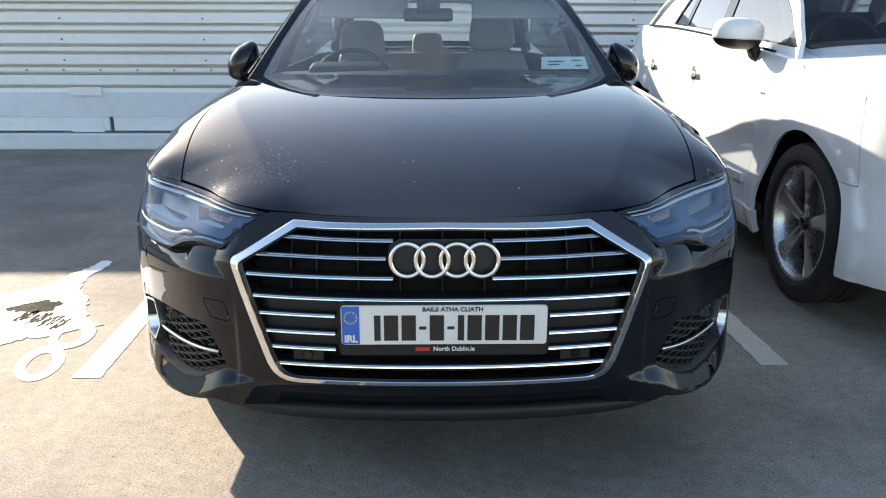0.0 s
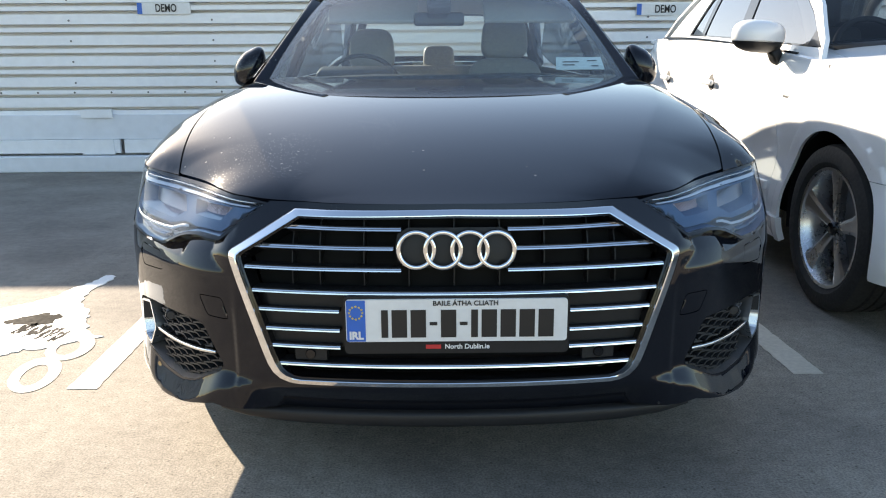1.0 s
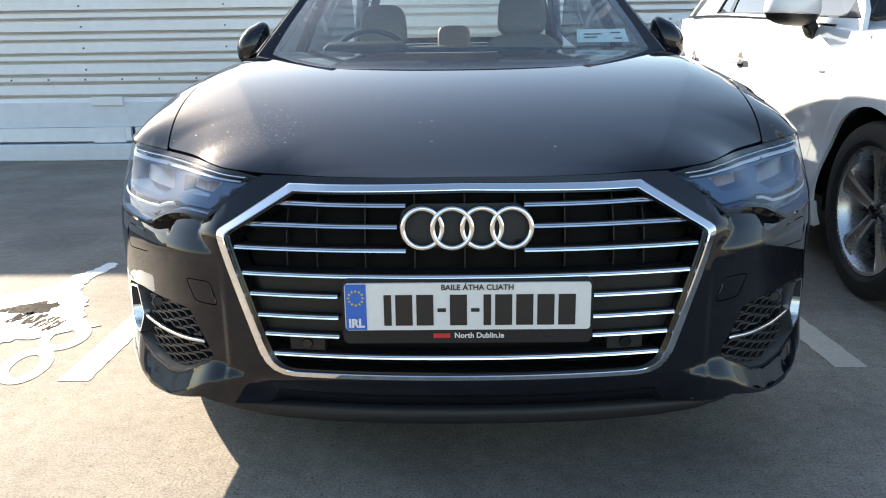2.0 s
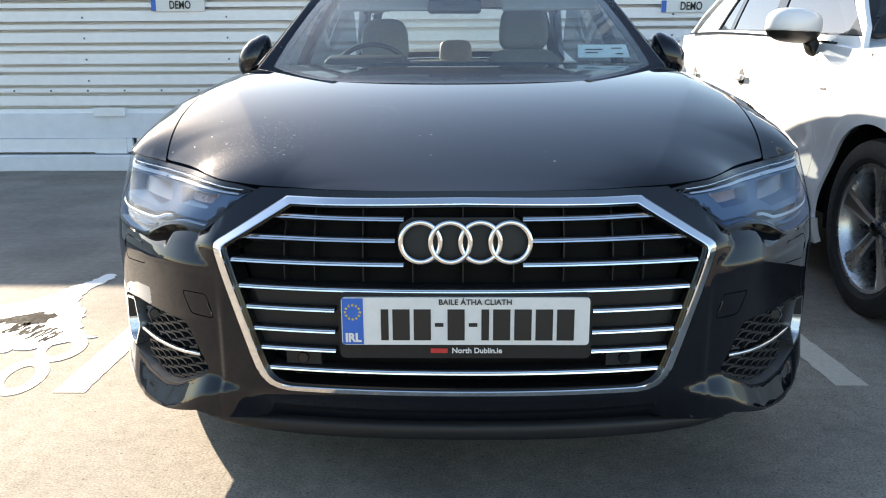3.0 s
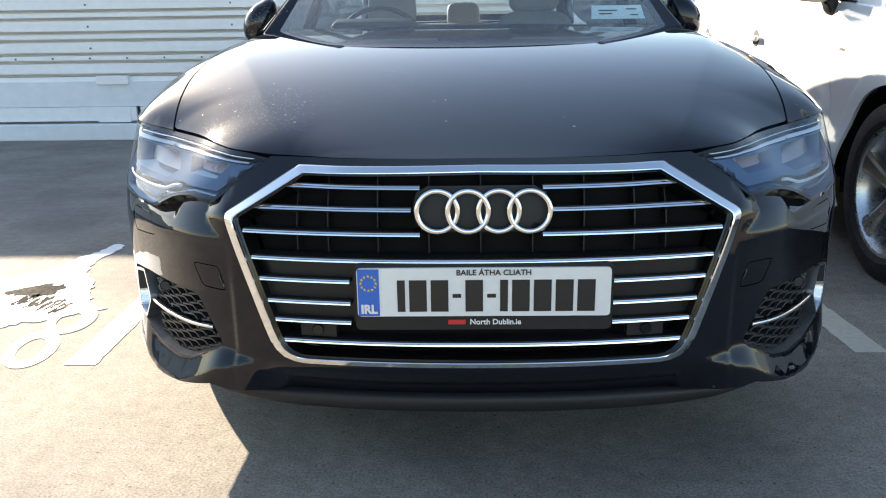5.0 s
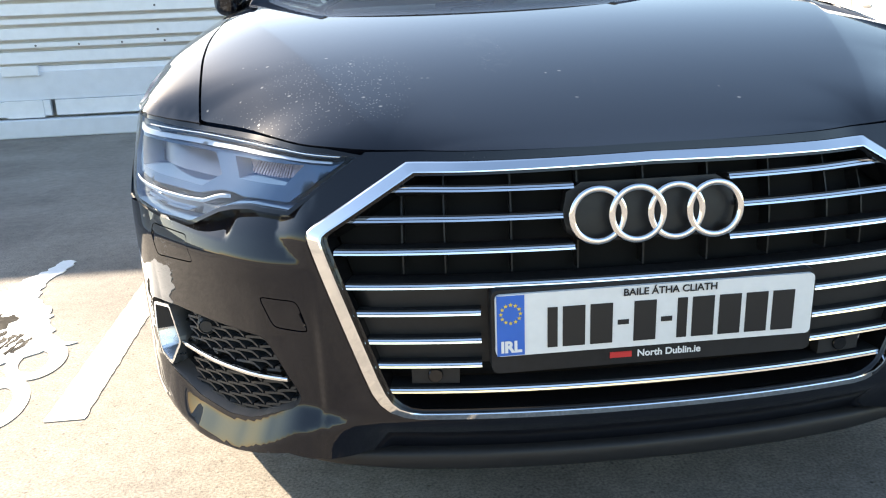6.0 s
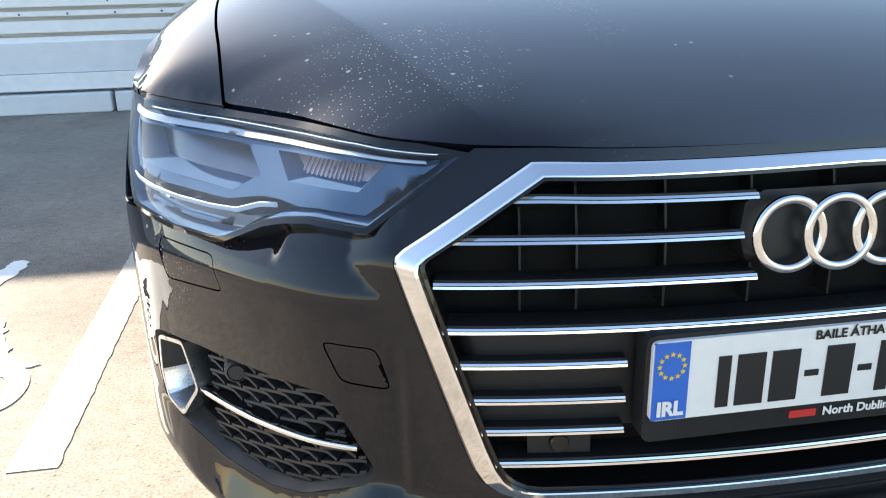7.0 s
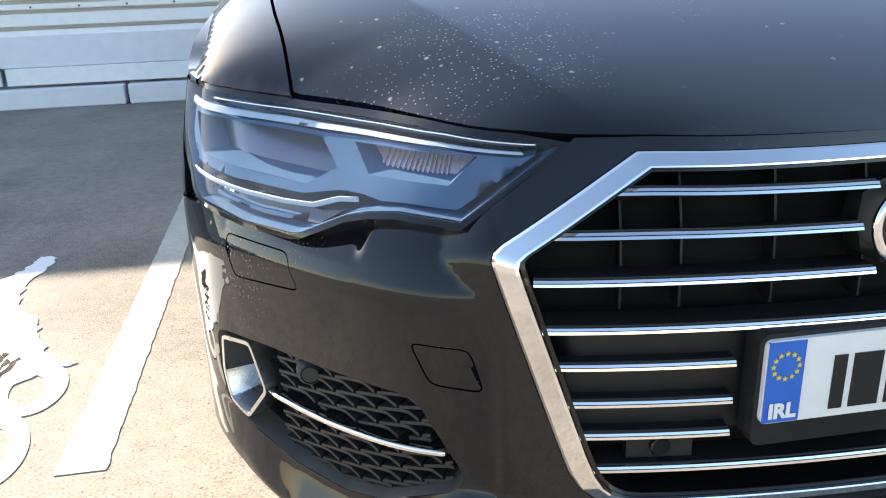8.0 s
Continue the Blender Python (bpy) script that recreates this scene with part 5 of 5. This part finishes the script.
part("bulkhead", box(bmesh.new(), (1.5, 0.06, 0.6), (0, 1.55, 0.62)), CAVITY, CAR)
part("rear_shelf", box(bmesh.new(), (1.25, 0.5, 0.04), (0, 3.95, 0.99), bevel=0.01), TRIM_DARK, CAR)
col = [(-0.395 + 0.185 * math.cos(2 * math.pi * k / 40), 1.985 + 0.07 * math.sin(2 * math.pi * k / 40), 0.935 + 0.165 * math.sin(2 * math.pi * k / 40)) for k in range(40)]
wheel_ = part("steering_wheel", sweep(col, 0.026, 0.022, (0, 1, 0.3), 1.0, 10, True), TRIM_DARK, CAR, "black steering wheel")
part("wheel_boss", box(bmesh.new(), (0.16, 0.06, 0.12), (-0.395, 1.97, 0.925), (-20, 0, 0), 0.025, 3), TRIM_DARK, wheel_)
part("instrument_hood", box(bmesh.new(), (0.34, 0.14, 0.06), (-0.395, 1.80, 1.02), (8, 0, 0), 0.025, 3), TRIM_DARK, CAR)
mir = part("interior_mirror", box(bmesh.new(), (0.235, 0.03, 0.062), (-0.03, 2.08, 1.262), (-8, 0, 4), 0.014, 3), GLOSS_BLACK, CAR, "dark interior mirror")
part("mirror_stem", box(bmesh.new(), (0.11, 0.12, 0.05), (-0.03, 2.05, 1.325), (25, 0, 0), 0.015, 2), TRIM_DARK, mir)
for x in (-0.36, 0.37):
    part("sun_visor", box(bmesh.new(), (0.42, 0.20, 0.02), (x + 0.02, 2.17, 1.305), (34, 0, 0), 0.008, 2), LINING, CAR)
seat("front_seat", CAR, -0.385, 2.34, 0.33, "light grey leather driver seat inside the black car")
seat("front_seat", CAR, 0.31, 2.28, 0.385, "light grey leather passenger seat set slightly higher")
bench = thing("rear_bench", (0, 3.3, 0.4), "light grey leather rear bench with three headrests", "car seat", "seats in the black car")
part("cushion", box(bmesh.new(), (1.25, 0.5, 0.16), (0, 3.12, 0.48), bevel=0.05, segs=3), LEATHER, bench)
part("backrest", box(bmesh.new(), (1.25, 0.14, 0.60), (0, 3.52, 0.74), (-22, 0, 0), 0.05, 3), LEATHER, bench)
for x in (-0.46, -0.03, 0.40):
    part("headrest", cushion((0.215, 0.10, 0.15), (x, 3.66, 1.075), (-14, 0, 0), 0.5, 0.08), LEATHER, bench)
card = tagged(part("permit_card", sheet(lambda u, v: (0.555 + u, 1.62 + 0.7 * v + 0.1 * u, 1.067 + 0.75 * v), [(-0.105, -0.035), (0.10, -0.035), (0.09, 0.03), (-0.10, 0.03)], (), 0.3, -0.002), PAPER),
              "pale blue paper permit card on the dashboard", "paper")
for u, v, w in ((-0.05, -0.012, 0.05), (-0.04, 0.004, 0.07), (0.05, 0.010, 0.04), (0.06, -0.018, 0.03)):
    part("print_bar", sheet(lambda a, b: (0.555 + a, 1.617 + 0.7 * b + 0.1 * a, 1.068 + 0.75 * b), [(u - w / 2, v - 0.003), (u + w / 2, v - 0.003), (u + w / 2, v + 0.003), (u - w / 2, v + 0.003)], (), 0.3, 0.0), INK, card)


# ---- white car ----
def white_relief(x, y, z):
    """A flare round the wheel openings and a shoulder line along the flank."""
    out = 0.0
    for wy in (0.95, 3.77):
        r = np.hypot(np.asarray(y) - wy, np.asarray(z) - 0.365)
        k = np.clip((0.505 - r) / 0.022, 0, 1)
        out = out + 0.016 * k * k * (3 - 2 * k) * (np.asarray(z) > 0.2) * (np.asarray(x) > 0.8)
    z = np.asarray(z, float)
    return out - 0.028 * np.exp(-((z - 0.60) / 0.13) ** 2) * (np.asarray(x) > 0.5) + 0.008 * np.exp(-((z - 0.96) / 0.03) ** 2)


def white_inset(z):
    z = np.asarray(z, float)
    return 0.055 * (np.clip(z - 0.86, 0, 1) / 0.30) ** 2 + 0.03 * (np.clip(0.36 - z, 0, 1) / 0.15) ** 2


WX, WYY = 2.538, 0.63
WHITE_TOP = smooth([(0.0, 0.93), (0.3, 0.95), (0.6, 0.99), (0.95, 1.035), (1.3, 1.075), (1.7, 1.105), (2.4, 1.15), (3.4, 1.19), (4.7, 1.2)])
white = Shell(WX, WYY, [(x * 0.972, y) for x, y in NOSE] + [(.926, 1.18), (.926, 1.43), (.926, 1.73), (.926, 2.05), (.926, 2.4), (.926, 2.75), (.925, 3.1), (.922, 3.45), (.915, 3.75), (.90, 4.0), (.87, 4.22),
              (.83, 4.40), (.75, 4.52), (.62, 4.60), (.45, 4.65), (.25, 4.67), (0, 4.68)], WHITE_TOP, white_inset, white_relief)
SUV = thing("white_suv_car", (WX, 2.8, 0), "white sport utility car with black tyres, parked on concrete", "car", "parked cars")
ws_s = np.linspace(0, white.sy(4.2), 6000)
wtx, wty, _ = white.at(ws_s, white.top(ws_s))
wtx, wty = wtx - WX, wty - WYY
worder = np.argsort(wty)
W_EDGE = lambda y: np.interp(y, wty[worder], wtx[worder])
W_CROWN = smooth([(0.06, 0.94), (0.12, 0.965), (0.3, 1.0), (0.7, 1.06), (1.2, 1.13), (1.6, 1.17), (2.2, 1.2)])


def white_top(u, v):
    x, y = np.asarray(u, float) - WX, np.asarray(v, float) - WYY
    r = np.clip(np.abs(x) / np.maximum(W_EDGE(y), 0.05), 0, 1.02)
    z = WHITE_TOP(y) + (W_CROWN(y) - WHITE_TOP(y)) * (1 - r ** 2.6)
    return x + WX, y + WYY, z


W_SHUT = smooth([(0.2, 0.70), (0.5, 0.80), (0.9, 0.80), (1.4, 0.765), (1.7, 0.75)])
line = [(x, float(np.interp(abs(x), wtx[:2700], wty[:2700])) + 0.006) for x in np.linspace(-0.70, 0.70, 40)]
edge = [(float(W_SHUT(y)) - 0.003, y) for y in np.linspace(0.34, 1.46, 24)]
back = [(x, 1.36 + 0.12 * (x / 0.76) ** 2) for x in np.linspace(0.76, -0.76, 20)]
part("hood", sheet(white_top, [(x + WX, y + WYY) for x, y in line + edge + back + [(-x, y) for x, y in edge[::-1]]], (), 0.035, 0.02), WHITE_PAINT, SUV, "white hood in full sun")
for sd in (1, -1):
    def fl(p):
        return p if sd > 0 else mirrored(p)
    a = [(float(W_SHUT(y)) + 0.003, y) for y in np.linspace(1.62, 0.30, 24)]
    b = [(float(W_EDGE(y)) - 0.0005, y) for y in np.linspace(0.30, 1.62, 40)]
    pl = [(sd * x + WX, y + WYY) for x, y in (a + b if sd > 0 else (a + b)[::-1])]
    wing = [(white.sy(0.52), 0.62), *white.arch(0.95, 0.365, 0.415, 142, -8, 34), (white.sy(1.535), 0.30), *[(white.sy(y), z) for y, z in ((1.525, 0.50), (1.51, 0.70), (1.52, 0.86), (1.54, 1.0), (1.57, float(WHITE_TOP(1.57))))],
            *white.along_top(white.sy(1.57), white.sy(0.52), 30)]
    flare = [fl(white.arch(0.95, 0.365, r, 140, -5, 40)) for r in (0.484, 0.506)]
    wob = part("front_wing", sheet(white.skin(), fl(wing), (), 0.02, 0.014, lines=flare), WHITE_PAINT, SUV)
    part("wing_top", sheet(white_top, pl, (), 0.025, 0.012), WHITE_PAINT, wob)
    part("wing_badge", box(bmesh.new(), (0.004, 0.055, 0.012), [float(v) for v in white.at(sd * white.sy(1.42), 0.90, 0.002)], bevel=0.001), SILVER, wob)
    nose = [(0, 0.25), (white.sx(0.7), 0.24), (white.sy(0.55), 0.24), *white.arch(0.95, 0.365, 0.415, 196, 142.4, 12), (white.sy(0.5175), 0.6165), *white.along_top(white.sy(0.515), 0.0, 30)]
    part("front_bumper", sheet(white.skin(), fl(nose), (), 0.04, 0.014), WHITE_PAINT, SUV)
    for nm, y0, y1 in (("front_door", 1.54, 2.575), ("rear_door", 2.583, 3.50)):
        if nm == "front_door":
            front = [(white.sy(1.54), 0.36), (white.sy(1.53), 0.50), (white.sy(1.515), 0.70), (white.sy(1.525), 0.86), (white.sy(1.545), 1.0), (white.sy(1.575), float(WHITE_TOP(1.57)))]
            pl = front[::-1] + [(white.sy(1.54), 0.33), (white.sy(y1), 0.33)] + white.along_top(white.sy(y1), white.sy(1.58), 20)
        else:
            pl = [(white.sy(y0), 0.33), (white.sy(3.30), 0.33), (white.sy(3.33), 0.50), (white.sy(3.45), 0.72)] + white.along_top(white.sy(y1), white.sy(y0), 20)
        door = part(nm, sheet(white.skin(), fl(pl), (), 0.03, 0.02), WHITE_PAINT, SUV)
        hy = y1 - 0.10
        q = [float(v) for v in white.at(sd * white.sy(hy), 0.925, 0.028)]
        hd = part("handle", box(bmesh.new(), (0.026, 0.18, 0.032), q, (0, 0, 0), 0.012, 3), WHITE_PAINT, door, "white bar handle")
        q2 = [float(v) for v in white.at(sd * white.sy(hy), 0.925, 0.001)]
        part("handle_cup", lathe([(0.0, -0.002), (0.045, -0.002), (0.048, 0.002)], 24, "x", q2), TRIM_DARK, hd)
        q3 = [float(v) for v in white.at(sd * white.sy((y0 + y1) / 2), 0.45, 0.008)]
        part("door_moulding", box(bmesh.new(), (0.02, y1 - y0 - 0.03, 0.05), q3, (0, 0, 0), 0.008), WHITE_PAINT, door)
    rear = [(white.sy(3.455), 0.74), *white.arch(3.77, 0.365, 0.415, 112, -20, 24), (white.sy(4.2), 0.28), (white.S_end, 0.28), *white.along_top(white.S_end, white.sy(3.455), 40)]
    part("rear_quarter", sheet(white.skin(), fl(rear), (), 0.05, 0.012), WHITE_PAINT, SUV)
    sill = [(white.sy(1.34), 0.21), (white.sy(3.36), 0.21), (white.sy(3.34), 0.325), (white.sy(1.34), 0.325)]
    part("sill", sheet(white.skin(0.016), fl(sill), (), 0.05, 0.03), WHITE_PAINT, SUV)
    for wy in (0.95, 3.77):
        part("wheel_liner", arch_liner(WX + sd * 0.755, wy + WYY, 0.365, 0.43, 0.26, sd), CAVITY, SUV)
        make_wheel("wheel", SUV, WX + sd * 0.79, wy + WYY, 0.362, 0.362, 0.255, 0.245, sd, 5, "black tyre on five-spoke alloy wheel")

    def W3(x, y, z):
        return (sd * x + WX, y + WYY, z)
    part("pillar", sweep([W3(0.80, 1.36, 1.04), W3(0.755, 1.52, 1.135), W3(0.70, 1.75, 1.30), W3(0.635, 2.03, 1.46), W3(0.60, 2.2, 1.53)], 0.085, 0.06, (0.9 * sd, -0.3, 0.3)), WHITE_PAINT, SUV)
    part("roof_rail", sweep([W3(0.60, 2.18, 1.53), W3(0.62, 2.6, 1.582), W3(0.615, 3.05, 1.590), W3(0.60, 3.42, 1.565), W3(0.65, 3.68, 1.44), W3(0.71, 3.86, 1.32), W3(0.77, 4.02, 1.17)], 0.09, 0.07, (0.6 * sd, 0, 0.6)), WHITE_PAINT, SUV)
    part("belt_trim", sweep([W3(0.868, y, float(WHITE_TOP(y)) + 0.006) for y in np.linspace(1.46, 3.75, 12)], 0.016, 0.014, (1, 0, 0)), GLOSS_BLACK, SUV)
    def side(d):
        """The leaning plane of the side windows, over (y, z)."""
        return lambda u, v: (WX + sd * (0.857 + d - 0.40 * (v - 1.12) - 0.23 * (v - 1.12) ** 2), sd * u, v)

    def on_side(pts):
        return [(sd * y, z) for y, z in pts]
    belt = [(y, float(WHITE_TOP(y - WYY)) - 0.004) for y in np.linspace(4.42, 1.83, 24)]
    upper = [(1.90, 1.165), (2.12, 1.325), (2.40, 1.475), (2.62, 1.555), (3.0, 1.597), (3.55, 1.600), (3.90, 1.562), (4.10, 1.46), (4.26, 1.34)]
    day = [(1.885, 1.120), (2.15, 1.288), (2.44, 1.423), (2.60, 1.493), (2.80, 1.537), (3.06, 1.549), (3.45, 1.544), (3.66, 1.515), (3.79, 1.497), (3.865, 1.440), (3.95, 1.208), (3.4, 1.190), (2.9, 1.166), (2.4, 1.142)]
    part("door_frame", sheet(side(0.0), on_side(upper + belt), [on_side(day)], 0.05, 0.025), WHITE_PAINT, SUV)
    panes = ([(1.905, 1.130), (2.16, 1.280), (2.445, 1.413), (2.605, 1.482), (2.80, 1.525), (3.05, 1.537), (2.885, 1.176), (2.4, 1.152)], [(3.01, 1.184), (3.19, 1.537), (3.45, 1.532), (3.615, 1.510), (3.69, 1.450), (3.635, 1.206)], [(3.70, 1.210), (3.765, 1.470), (3.79, 1.484), (3.845, 1.430), (3.925, 1.218)])
    part("window_frame", sheet(side(-0.006), on_side(grow(day, 0.004)), [on_side(p) for p in panes], 0.05, 0.02), GLOSS_BLACK, SUV, "gloss black window frame")
    for p in panes:
        part("side_window", sheet(side(-0.012), on_side(grow(p, 0.003)), (), 0.06, 0.0), DARK_GLASS, SUV, "dark side glass that mirrors the sky")
    part("mirror_triangle", sheet(side(-0.003), on_side([(1.90, 1.124), (2.03, 1.208), (2.045, 1.134)]), (), 0.05, 0.008), GLOSS_BLACK, SUV)
    m = part("door_mirror", sweep([W3(0.86, 1.66, 1.05), W3(0.90, 1.62, 1.065), W3(0.935, 1.60, 1.12)], 0.07, 0.05, (0, 1, 0)), PLASTIC, SUV, "white door mirror with black base")
    for nm, mt, lo in (("mirror_shell", WHITE_PAINT, False), ("mirror_base", PLASTIC, True)):
        bm = bmesh.new()
        bmesh.ops.create_uvsphere(bm, u_segments=36, v_segments=24, radius=1)
        for v in bm.verts:
            x, y, z = v.co
            z2 = math.copysign(abs(z) ** 0.7, z) * 0.078
            if lo:
                z2 = min(z2, -0.025) * (1 - 0.10 * (x * sd))
            else:
                z2 = max(z2, -0.028)
            v.co = Vector((math.copysign(abs(x) ** 0.75, x) * 0.135 * (0.985 if lo else 1.0), y * (0.095 if y < 0 else 0.04) * (0.985 if lo else 1.0), z2))
        for f in bm.faces:
            f.smooth = True
        bmesh.ops.transform(bm, matrix=pose(*W3(1.015, 1.60, 1.178), 0, -3 * sd, -10 * sd), verts=bm.verts[:])
        part(nm, bm, mt, m)
W_LOW = lambda u: (u * 0.745 + WX, 1.38 + WYY + 0.13 * u ** 2, 1.155 - 0.035 * u ** 2)
W_HIGH = lambda u: (u * 0.58 + WX, 2.12 + WYY + 0.08 * u ** 2, 1.56 - 0.03 * u ** 2)
gl = part("windscreen", sheet(ruled(W_LOW, W_HIGH, bulge=0.025), unit, (), 0.06, 0.0), clear_glass("white car windscreen", (0.40, 0.44, 0.45)), SUV, "dark looking windscreen")
gl.visible_shadow = False
part("windscreen_border", sheet(ruled(W_LOW, W_HIGH, bulge=0.023), unit, [[(-0.95, 0.05), (0.95, 0.05), (0.95, 0.95), (-0.95, 0.95)]], 0.06, 0.0), GLOSS_BLACK, SUV)
part("roof", sheet(lambda u, v: (u * 0.61 + WX, v + WYY, np.interp(v, [2.1, 2.4, 2.9, 3.3, 3.52], [1.565, 1.61, 1.632, 1.615, 1.590]) - 0.04 * np.abs(u) ** 2.6), [(-1, 2.1), (1, 2.1), (1, 3.52), (-1, 3.52)], (), 0.1, -0.03), WHITE_PAINT, SUV)
part("tailgate_glass", sheet(ruled(lambda u: (u * 0.60 + WX, 3.51 + WYY, 1.57), lambda u: (u * 0.75 + WX, 4.05 + WYY, 1.185), bulge=0.02), unit, (), 0.1, 0.0), DARK_GLASS, SUV)
part("tail_deck", box(bmesh.new(), (1.5, 0.60, 0.03), (WX, 4.32 + WYY, 1.180), (0, 0, 0), 0.01), WHITE_PAINT, SUV)
part("dashboard", sweep([(WX - 0.7, 2.22, 1.06), (WX - 0.3, 2.16, 1.085), (WX + 0.3, 2.16, 1.085), (WX + 0.7, 2.22, 1.06)], 0.46, 0.16, (0, 1, 0), 0.5), TRIM_DARK, SUV)
col = [(WX - 0.36 + 0.185 * math.cos(2 * math.pi * k / 40), 2.40 + 0.07 * math.sin(2 * math.pi * k / 40), 1.10 + 0.165 * math.sin(2 * math.pi * k / 40)) for k in range(40)]
part("steering_wheel", sweep(col, 0.03, 0.03, (0, 1, 0.3), 1.0, 10, True), TRIM_DARK, SUV)
for x in (-0.36, 0.36):
    t = thing("dark_seat", (WX + x, 2.75, 0.6), "dark cloth front seat inside the white car", "car seat", "seats in the white car")
    part("backrest", box(bmesh.new(), (0.48, 0.15, 0.62), (WX + x, 2.95, 0.93), (-14, 0, 0), 0.05, 3), TRIM_DARK, t)
    part("headrest", box(bmesh.new(), (0.27, 0.10, 0.18), (WX + x, 3.05, 1.33), (-8, 0, 0), 0.045, 3), TRIM_DARK, t)
    part("cushion", box(bmesh.new(), (0.50, 0.5, 0.15), (WX + x, 2.65, 0.62), (4, 0, 0), 0.05, 3), TRIM_DARK, t)
part("rear_bench", box(bmesh.new(), (1.25, 0.16, 0.7), (WX, 3.9, 0.95), (-16, 0, 0), 0.05, 3), TRIM_DARK, SUV)
part("floor_pan", box(bmesh.new(), (1.56, 3.5, 0.06), (WX, 3.1, 0.33)), CAVITY, SUV)
part("bulkhead", box(bmesh.new(), (1.5, 0.06, 0.7), (WX, 2.02, 0.74)), CAVITY, SUV)
